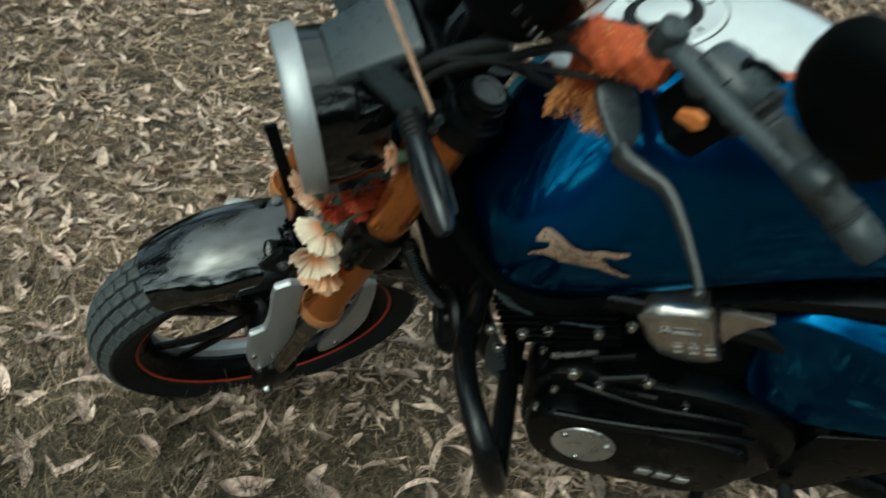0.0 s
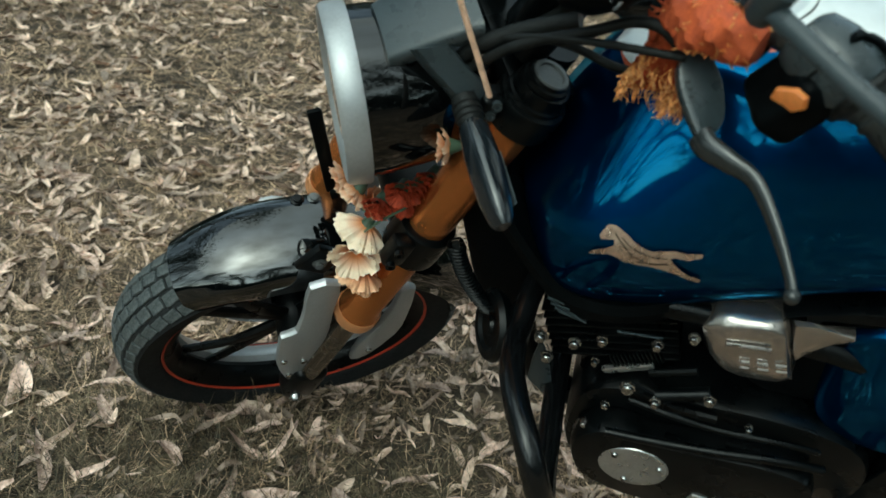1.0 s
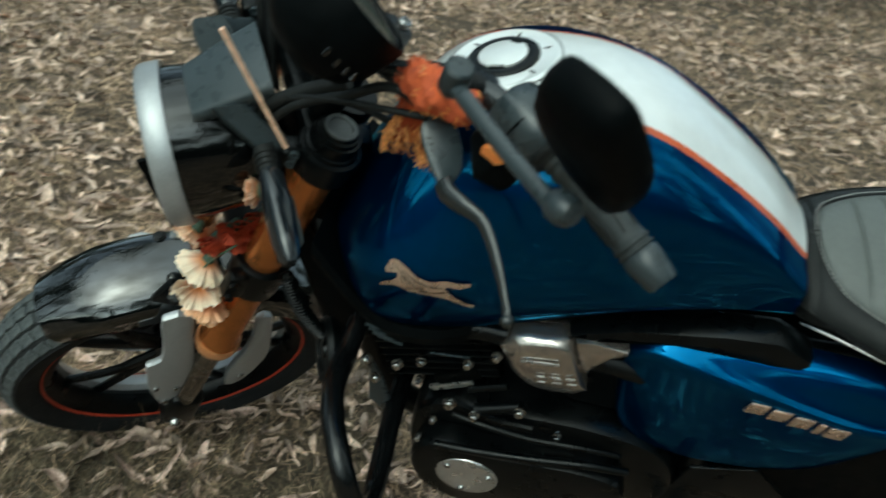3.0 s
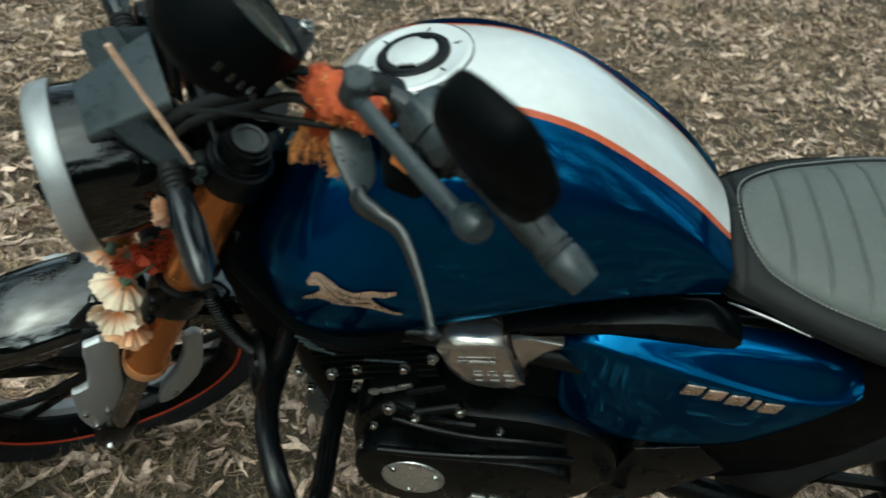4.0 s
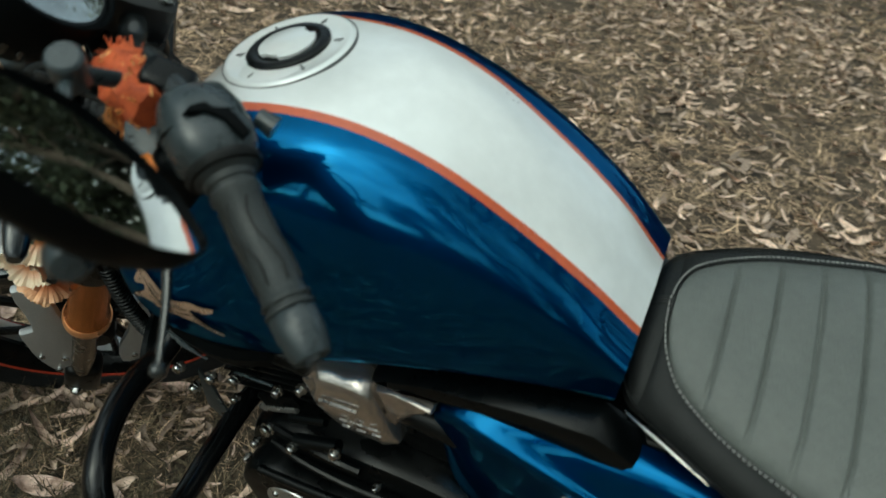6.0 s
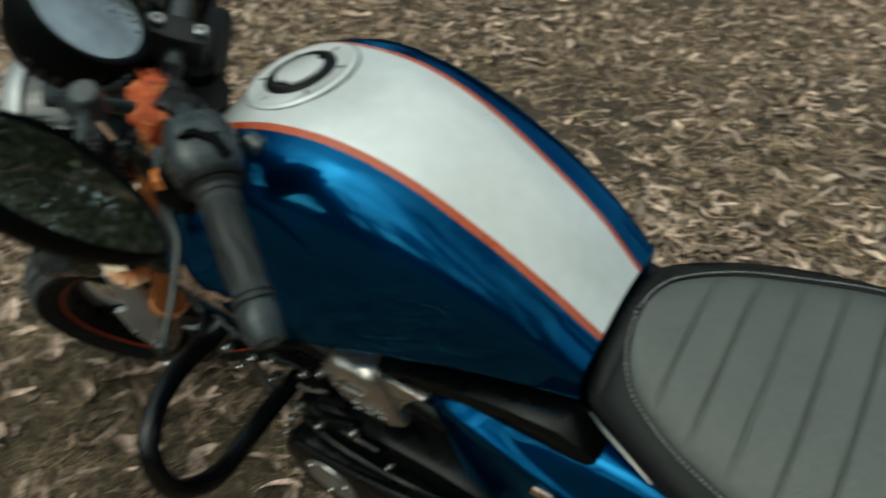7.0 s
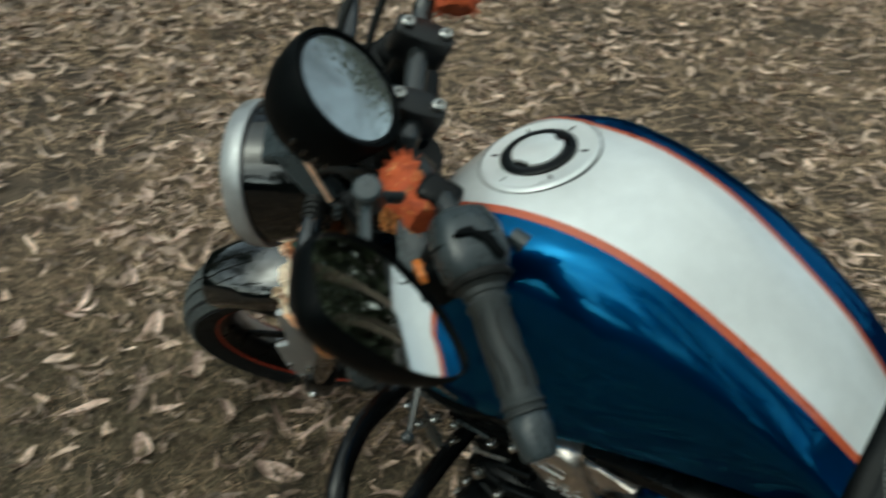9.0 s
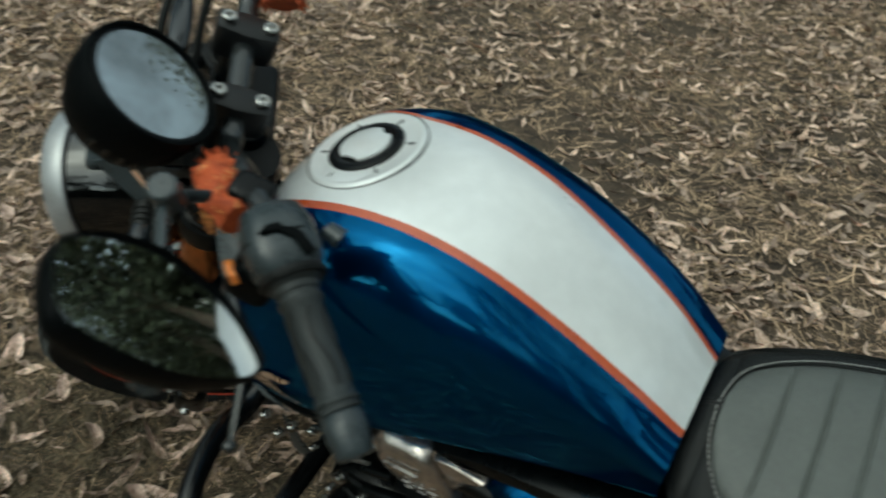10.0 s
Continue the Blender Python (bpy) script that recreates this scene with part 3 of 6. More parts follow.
# made-up black plates that keep the space under the side panels dark
for s in (-1, 1):
    o = [(0.262, 0.56), (0.285, 0.64), (0.36, 0.68), (0.50, 0.70), (0.60, 0.74), (0.66, 0.72), (0.66, 0.60), (0.58, 0.47), (0.44, 0.40), (0.33, 0.41), (0.285, 0.47)]
    m = Matrix(((1, 0, 0, 0), (0, 0, s, s * 0.070), (0, 1, 0, 0), (0, 0, 0, 1)))
    inner = part("inner_cover", plate([(p.x, p.y) for p in spline([(a_, b_, 0) for a_, b_ in o], 2, True)], 0.022, m, 0.006), PLASTIC, bike, "added black filler plate in the dark gap below the side panel")
    part("cover_bracket", box((0.014, 0.010, 0.085), pose(0.305, s * 0.098, 0.565, 0, -18, 0), 0.003), BLACKM, inner)
    part("cover_bracket", tube([(0.42, s * 0.097, 0.60), (0.425, s * 0.10, 0.56), (0.424, s * 0.10, 0.52)], 0.006, 8, 3), CHROME, inner)

# knee rail between tank and side panel
for s in (-1, 1):
    o = [(0.125, 0.728), (0.150, 0.746), (0.20, 0.768), (0.30, 0.793), (0.355, 0.800), (0.395, 0.780), (0.414, 0.738), (0.396, 0.728), (0.345, 0.752), (0.25, 0.751), (0.17, 0.732)]
    m = Matrix(((1, 0, 0, 0), (0, 0, s, s * 0.075), (0, 1, 0, 0), (0, 0, 0, 1)))
    part("knee_rail", plate(o, 0.047, m, 0.013), BLACKM, bike, "satin black frame cover")

# silver throttle covers
COV = Matrix(((1, 0, 0, 0), (0, 0, -1, -0.078), (0, 1, 0, 0), (0, 0, 0, 1)))
for s in (-1, 1):
    m = COV if s < 0 else Matrix.Diagonal((1, -1, 1, 1)) @ COV
    CXS = (0.060, 0.066, 0.080, 0.10, 0.125, 0.140, 0.155, 0.172)
    C_T = (0.722, 0.735, 0.742, 0.746, 0.750, 0.742, 0.712, 0.672)
    C_B = (0.708, 0.694, 0.672, 0.651, 0.645, 0.647, 0.652, 0.658)
    rings = []
    for i in range(25):
        x = CXS[0] + (CXS[-1] - CXS[0]) * i / 24
        zt, zb = table(CXS, C_T, x), table(CXS, C_B, x)
        e_ = 0.010 * (1 - min(1, i / 4)) + 0.010 * (1 - min(1, (24 - i) / 3))
        h_ = zt - zb
        sec = [(0.075, zt - 0.004), (0.105, zt), (0.124 - e_, zt - 0.003), (0.137 - e_, zt - min(0.016, 0.3 * h_)), (0.1405 - e_, zb + 0.45 * h_), (0.136 - e_, zb + 0.14 * h_), (0.124 - e_, zb), (0.08, zb + 0.004)]
        rings.append([(x, s * q_.x, q_.y) for q_ in spline([(a_, b_, 0) for a_, b_ in sec], 4)])
    cover = part("throttle_cover", loft(rings), COVERM, bike, "champagne silver throttle body cover")
    o2 = [(0.143, 0.748), (0.165, 0.754), (0.204, 0.750), (0.206, 0.744), (0.188, 0.730), (0.172, 0.706), (0.166, 0.688), (0.155, 0.706)]
    part("cover_wing", plate(o2, 0.050, m, 0.006), COVERM, cover)
    if s < 0:
        mm = COV @ Matrix.Translation((0, 0, 0.0648))
        part("cover_rib", box((0.045, 0.004, 0.003), mm @ pose(0.108, 0.716, 0, 0, 0, 10), 0.0012), ALLOY, cover)
        for r_ in range(2):
            for k in range(3):
                part("cover_slot", box((0.011, 0.0022, 0.002), mm @ pose(0.112 + 0.018 * k + 0.004 * r_, 0.690 - 0.010 * r_ + 0.004 * k, 0, 0, 0, 12), 0.0007), ALLOY, cover)
    cover.location.z = -0.014
    part("cover_bracket", plate([(0.118, 0.652), (0.178, 0.662), (0.180, 0.650), (0.150, 0.638), (0.122, 0.640)], 0.03, m, 0.003), BLACKM, cover)

# engine
ENGB = Matrix(((1, 0, 0, 0), (0, 0, -1, 0), (0, 1, 0, 0), (0, 0, 0, 1)))
eo = spline([(-0.045, 0.47, 0), (-0.03, 0.525, 0), (0.02, 0.55, 0), (0.10, 0.555, 0), (0.20, 0.56, 0), (0.29, 0.54, 0), (0.33, 0.48, 0), (0.32, 0.40, 0), (0.26, 0.33, 0), (0.12, 0.30, 0), (0.0, 0.33, 0), (-0.04, 0.39, 0)], 4, True)
eo2 = [(p.x, p.y) for p in eo]
crank = part("crankcase", plate(eo2, 0.26, ENGB @ Matrix.Translation((0, 0, -0.13)), 0.015), BLACKM, bike, "satin black engine crankcase")
co = spline([(-0.035, 0.45, 0), (-0.018, 0.497, 0), (0.02, 0.512, 0), (0.06, 0.505, 0), (0.12, 0.512, 0), (0.20, 0.520, 0), (0.255, 0.50, 0), (0.26, 0.43, 0), (0.22, 0.375, 0), (0.13, 0.365, 0), (0.05, 0.36, 0), (-0.01, 0.385, 0)], 4, True)
for s in (-1, 1):
    m = ENGB if s < 0 else Matrix.Diagonal((1, -1, 1, 1)) @ ENGB
    part("engine_side_cover", plate([(p.x, p.y) for p in co], 0.045, m @ Matrix.Translation((0, 0, 0.128)), 0.012), BLACKM, crank, "black engine side cover")
part("cover_step", tube([(0.0, -0.168, 0.505), (0.06, -0.17, 0.515), (0.13, -0.17, 0.528), (0.20, -0.165, 0.536), (0.255, -0.155, 0.525)], 0.006, 10, 4), BLACKM, crank)
part("cover_edge", tube([(0.015, -0.150, 0.56), (0.06, -0.16, 0.565), (0.12, -0.162, 0.562), (0.19, -0.16, 0.566), (0.24, -0.15, 0.552)], 0.004, 8, 4), BLACKM, crank)
CC = frame_at((0.049, -0.166, 0.447), (-0.02, -1, 0.0), (1, 0, 0))
ccap = part("crank_cap", lathe([(0.046, -0.002), (0.046, 0.004), (0.0435, 0.0085), (0.040, 0.0095), (0.034, 0.009), (0.0, 0.0085)], 48, CC, cap=False), ALLOY, crank, "round brushed alloy crank cap")
for k in range(3):
    a = 2 * math.pi * (k + 0.2) / 3
    part("cap_bolt", lathe([(0.005, 0.006), (0.005, 0.0105), (0.004, 0.012), (0.0024, 0.012), (0.0024, 0.009), (0, 0.009)], 12, CC @ Matrix.Translation((0.034 * math.cos(a), 0.034 * math.sin(a), 0)), cap=False), CHROME, ccap)
# plain pale bars in place of the maker's name
for k in range(3):
    x0 = 0.128 + 0.026 * k
    o = [(x0 + 0.005, 0.418), (x0 + 0.025, 0.419), (x0 + 0.021, 0.405), (x0 + 0.001, 0.404)]
    part("name_bar", plate(o, 0.003, ENGB @ Matrix.Translation((0, 0, 0.172)), 0.0008), ALLOY, crank, "plain silver bar")
# cylinder, tilted forward, with fins
CYL = Matrix.Translation((0.0, 0, 0.53)) @ pose(0, 0, 0, 0, -18, 0)
cyl = part("cylinder", box((0.135, 0.15, 0.16), CYL @ Matrix.Translation((0, 0, 0.07)), 0.02), BLACKM, crank, "black finned cylinder")
for k in range(7):
    part("cooling_fin", box((0.16, 0.185, 0.004), CYL @ Matrix.Translation((0, 0, 0.03 + 0.014 * k)), 0.002), BLACKM, cyl)
part("cylinder_head", box((0.15, 0.20, 0.075), CYL @ Matrix.Translation((0.0, 0, 0.165)), 0.02), BLACKM, cyl)
part("name_plate", box((0.064, 0.006, 0.010), pose(0.006, -0.118, 0.578, 0, -31, 0), 0.0015), ALLOY, cyl, "plain grey fin plate")
BOLTS = [(-0.105, -0.142, 0.629, 9), (-0.092, -0.142, 0.593, 9), (-0.065, -0.137, 0.626, 9), (-0.035, -0.132, 0.637, 8), (-0.036, -0.137, 0.602, 6), (0.024, -0.132, 0.653, 8), (0.057, -0.132, 0.681, 8), (0.009, -0.147, 0.579, 11), (-0.009, -0.152, 0.541, 7), (-0.026, -0.157, 0.495, 6), (0.044, -0.152, 0.571, 8), (0.100, -0.147, 0.596, 9), (0.154, -0.152, 0.568, 6)]
for x, y, z, r in BOLTS:
    r = r * 0.0007
    M1 = frame_at((x, y, z), (-0.1, -1, 0.15), (1, 0, 0))
    part("engine_bolt", lathe([(r * 0.7, -0.006), (r * 0.8, -0.002), (r * 1.25, -0.002), (r * 1.25, 0.001), (r, 0.0015), (r, 0.006), (r * 0.8, 0.0075), (0, 0.0075)], 8, M1, cap=False), CHROME, crank)
part("clutch_arm", tube([(0.044, -0.142, 0.571), (0.100, -0.139, 0.596)], 0.009, 10, 1), BLACKM, crank)
part("clutch_arm", tube([(0.009, -0.140, 0.575), (0.069, -0.136, 0.546), (0.123, -0.136, 0.545)], 0.006, 8, 4), BLACKM, crank)
part("case_strip", tube([(0.030, -0.128, 0.592), (0.079, -0.128, 0.618)], 0.005, 8, 1), BLACKM, crank)
part("frame_plate", plate([(-0.108, 0.555), (-0.103, 0.596), (-0.088, 0.560), (-0.077, 0.510), (-0.080, 0.476), (-0.108, 0.505)], 0.004, ENGB @ Matrix.Translation((0, 0, 0.118)), 0.0015), GREYPL, crank, "grey engine mount plate")
for k in range(13):
    part("fin_tip", box((0.0022, 0.006, 0.020), pose(-0.014 + 0.0042 * k, -0.118, 0.585 + 0.0026 * k, 0, -32, 0), 0.0006), BLACKM, cyl)
part("down_tube", tube([(-0.235, 0, 0.86), (-0.20, 0, 0.72), (-0.15, 0, 0.52), (-0.10, 0, 0.36), (0.0, 0, 0.30)], 0.022, 12), BLACKM, bike)
# made-up block that keeps the gap behind the fork dark
part("fork_gap_filler", box((0.085, 0.11, 0.34), pose(-0.190, 0.0, 0.70, 0, -13, 0), 0.02, seg=3), PLASTIC, bike, "added black filler block in the dark gap behind the fork")
part("steering_head", tube([(-0.165, 0.0, 0.93), (-0.245, 0.0, 0.75)], 0.034, 16, 2), BLACKM, bike)
for s in (-1, 1):
    part("frame_tube", tube([(-0.22, s * 0.03, 0.78), (-0.10, s * 0.10, 0.70), (0.08, s * 0.11, 0.70), (0.30, s * 0.11, 0.66), (0.36, s * 0.10, 0.45)], 0.016, 10), BLACKM, bike)
    part("seat_rail", tube([(0.20, s * 0.085, 0.735), (0.45, s * 0.075, 0.755), (0.75, s * 0.09, 0.785), (0.98, s * 0.07, 0.80)], 0.014, 10), BLACKM, bike)
part("under_tray", box((0.62, 0.16, 0.14), pose(0.56, 0, 0.69), 0.03), PLASTIC, bike, "black plastic tray under the seat")
part("air_box", box((0.20, 0.20, 0.20), pose(0.24, 0, 0.66), 0.03), PLASTIC, bike)

# engine guard
GUARD = [(-0.120, -0.06, 0.655), (-0.128, -0.10, 0.645), (-0.131, -0.146, 0.634), (-0.130, -0.182, 0.641), (-0.126, -0.212, 0.645), (-0.113, -0.251, 0.648), (-0.097, -0.283, 0.645), (-0.084, -0.304, 0.631), (-0.072, -0.315, 0.603), (-0.063, -0.312, 0.565), (-0.060, -0.285, 0.528), (-0.062, -0.246, 0.505), (-0.067, -0.170, 0.503), (-0.070, -0.10, 0.498), (-0.07, -0.04, 0.49)]
for s in (-1, 1):
    part("engine_guard", tube([(x, -s * y if s > 0 else y, z) for x, y, z in GUARD], 0.0145, 14, 6), GUARDM, bike, "satin black engine guard bar")

# horn and hoses
horn_m = frame_at((-0.165, -0.125, 0.603), (-0.88, -0.42, 0.2)) @ Matrix.Diagonal((1.05, 1.05, 1.05, 1))
part("horn", lathe([(0.0, -0.02), (0.03, -0.02), (0.042, -0.008), (0.044, 0.0), (0.040, 0.006), (0.03, 0.006), (0.026, 0.002), (0.012, 0.002), (0.010, 0.006), (0, 0.006)], 32, horn_m, cap=False), BLACKM, bike, "round black horn")
coil = [Vector((-0.225, -0.095, 0.70)), Vector((-0.212, -0.102, 0.665)), Vector((-0.192, -0.108, 0.635)), Vector((-0.175, -0.11, 0.615))]
part("brake_hose", tube(coil, 0.0045, 8, 6), RUBBER, bike)
cc_ = spline(coil, 40)
hel = []
for i, p in enumerate(cc_):
    a = i * 1.3
    hel.append(p + 0.0095 * Vector((math.cos(a), math.sin(a), 0.2 * math.cos(a))))
part("hose_spring", tube(hel, 0.0017, 6, 2), BLACKM, bike, "black coil spring round the hose")

# rear end
RW = Vector((0.86, 0.0, 0.305))


def wheel_matrix(c):
    return frame_at(c, (0, -1, 0), (-1, 0, 0))


def tyre_profile(R, w, rim):
    """Half-round tread with shoulders and sidewalls, closed at the bead."""
    pts = [(rim, -0.36 * w), (rim + 0.006, -0.42 * w), (rim + 0.035, -0.5 * w), (R - 0.030, -0.49 * w), (R - 0.014, -0.40 * w), (R - 0.005, -0.24 * w), (R, 0)]
    pts = pts + [(r, -z) for r, z in pts[-2::-1]]
    return [(p.x, p.y) for p in spline([(r, z, 0) for r, z in pts], 3)]


part("rear_tyre", lathe(tyre_profile(0.307, 0.13, 0.215), 64, wheel_matrix(RW), cap=False), TYRE, bike, "black rear tyre")
rear_rim = part("rear_rim", lathe([(0.22, -0.05), (0.212, -0.052), (0.198, -0.035), (0.195, 0), (0.198, 0.035), (0.212, 0.052), (0.22, 0.05)], 48, wheel_matrix(RW), cap=False), BLACKG, bike, "black rear rim")
part("rear_hub", lathe([(0.0, -0.05), (0.05, -0.05), (0.05, 0.05), (0.0, 0.05)], 24, wheel_matrix(RW), cap=False), BLACKM, rear_rim)
for k in range(6):
    a = math.pi * k / 3
    part("spoke", tube([RW + Vector((0.04 * math.cos(a), 0, 0.04 * math.sin(a))), RW + Vector((0.2 * math.cos(a), 0, 0.2 * math.sin(a)))], 0.012, 8, 1), BLACKM, rear_rim)
for s in (-1, 1):
    part("swingarm", tube([(0.33, s * 0.09, 0.42), (0.6, s * 0.105, 0.36), (0.87, s * 0.10, 0.305)], 0.022, 10), BLACKM, bike)
    part("footpeg", tube([(0.35, s * 0.13, 0.385), (0.355, s * 0.21, 0.38)], 0.012, 10, 2), RUBBER, bike)
part("side_stand", tube([(0.26, -0.10, 0.31), (0.245, -0.19, 0.19), (0.25, -0.255, 0.085)], 0.011, 10), BLACKM, bike, "black side stand")
part("heel_plate", plate([(0.31, 0.36), (0.34, 0.52), (0.42, 0.55), (0.47, 0.50), (0.40, 0.40), (0.36, 0.35)], 0.008, ENGB @ Matrix.Translation((0, 0, 0.115)), 0.003), BLACKM, bike, "black footrest plate")
part("seat_bolt", lathe([(0.0, 0.0), (0.016, 0.0), (0.016, 0.006), (0.012, 0.009), (0, 0.009)], 20, frame_at((0.578, -0.146, 0.782), (0, -1, 0.1)), cap=False), BADGE, bike, "round bronze frame plug")

# ---- steering: wheel, fork, lamp, handlebar ----
LW = -0.004  # wheel plane
TILT_W = frame_at((0, LW, 0), (0, 1, 0), (1, 0, 0))
tyre = steer_part("front_tyre", lathe(tyre_profile(0.295, 0.122, 0.2285), 96, TILT_W, cap=False), TYRE, None, "black block-tread front tyre")
rim = steer_part("front_rim", lathe([(0.222, 0.0), (0.205, 0.0), (0.198, 0.010), (0.200, 0.022), (0.212, 0.036), (0.222, 0.041), (0.2295, 0.044), (0.2295, 0.036), (0.222, 0.034)], 96, TILT_W, cap=False), BLACKM, None, "satin black cast front rim")
steer_part("rim_barrel", lathe([(0.222, 0.0), (0.205, 0.0), (0.198, -0.010), (0.200, -0.022), (0.212, -0.036), (0.222, -0.041), (0.2295, -0.044), (0.2295, -0.036), (0.222, -0.034)], 96, TILT_W, cap=False), SILVER, rim, "grey inner rim barrel")
for s in (-1, 1):
    steer_part("rim_tape", lathe([(0.2240, s * 0.0428), (0.2283, s * 0.0446), (0.2283, s * 0.0459), (0.2240, s * 0.0440), (0.2240, s * 0.0428)], 96, TILT_W, cap=False), REDT, rim, "thin red rim stripe")
steer_part("hub", lathe([(0.0, -0.055), (0.03, -0.055), (0.036, -0.045), (0.036, 0.045), (0.03, 0.055), (0.0, 0.055)], 32, TILT_W, cap=False), BLACKM, rim)
for k in range(5):
    for da in (-0.16, 0.16):
        a = 2 * math.pi * k / 5 + 0.5
        p0 = Vector((0.030 * math.cos(a), LW, 0.030 * math.sin(a)))
        p1 = Vector((0.118 * math.cos(a + da * 0.8), LW + 0.008, 0.118 * math.sin(a + da * 0.8)))
        p2 = Vector((0.202 * math.cos(a + da * 1.3), LW + 0.004, 0.202 * math.sin(a + da * 1.3)))
        steer_part("spoke", tube([p0, p1, p2], [0.017, 0.013, 0.012], 8, 4, flat=0.6), BLACKM, rim)
disc_m = TILT_W @ Matrix.Translation((0, 0, -0.062))
disc = steer_part("brake_disc", lathe([(0.105, -0.002), (0.150, -0.002), (0.150, 0.002), (0.105, 0.002), (0.105, -0.002)], 64, disc_m, cap=False), ALLOY, None, "steel front brake disc")
steer_part("disc_carrier", lathe([(0.035, -0.003), (0.108, -0.003), (0.108, 0.003), (0.035, 0.003)], 32, disc_m, cap=False), BLACKM, disc)

# mudguard
FR = 0.326
rings = []
for i in range(33):
    a = radians(40 + (150 - 40) * i / 32)
    edge = min(1.0, 0.82 + 0.18 * min(1, i / 5), 0.8 + 0.2 * min(1, (32 - i) / 4))
    drop = 0.050 + 0.012 * math.sin(math.pi * i / 32)
    w = 0.069 * edge
    c, s = math.cos(a), math.sin(a)
    sec = [(FR - drop, -w), (FR - drop * 0.45, -w * 1.0), (FR - 0.014, -w * 0.86), (FR - 0.003, -w * 0.55), (FR + 0.002, 0), (FR - 0.003, w * 0.55), (FR - 0.014, w * 0.86), (FR - drop * 0.45, w * 1.0), (FR - drop, w)]
    sec = [(p.x, p.y) for p in spline([(r, l, 0) for r, l in sec], 3)]
    inner = [(r - 0.003, l * 0.96) for r, l in sec[::-1]]
    rings.append([(r * c, LW + 0.008 + l, r * s) for r, l in sec + inner])
fender = steer_part("front_mudguard", loft(rings), BLACKG, None, "glossy black front mudguard")
for f_, l_, h_ in ((0.088, 0.079, 0.345), (0.060, -0.045, 0.314), (0.084, -0.045, 0.309)):
    mm = frame_at((f_, l_, h_), (0.2, 1, 0.1) if l_ > 0.05 else (0.2, 0, 1))
    steer_part("mudguard_bolt", lathe([(0.010, -0.003), (0.010, 0.001), (0.0065, 0.002), (0.0065, 0.006), (0.004, 0.007), (0, 0.006)], 14, mm, cap=False), BLACKM if f_ == 0.084 else RINGM, fender)
for k in range(5):
    a, l_ = radians(146), -0.030 + 0.018 * k
    c_ = Vector(((FR + 0.0005 - 0.02 * (l_ / 0.06) ** 2) * math.cos(a), LW + 0.008 + l_, (FR + 0.0005 - 0.02 * (l_ / 0.06) ** 2) * math.sin(a)))
    steer_part("mudguard_stud", lathe([(0.003, -0.002), (0.003, 0.0008), (0.002, 0.0014), (0, 0.0014)], 10, frame_at(c_, (math.cos(a), 0.5 * l_ / 0.06, math.sin(a))), cap=False), BLACKM, fender)
steer_part("mudguard_bracket", box((0.05, 0.012, 0.055), pose(0.085, 0.072, 0.345, 0, -20, 0), 0.004), BLACKM, fender)

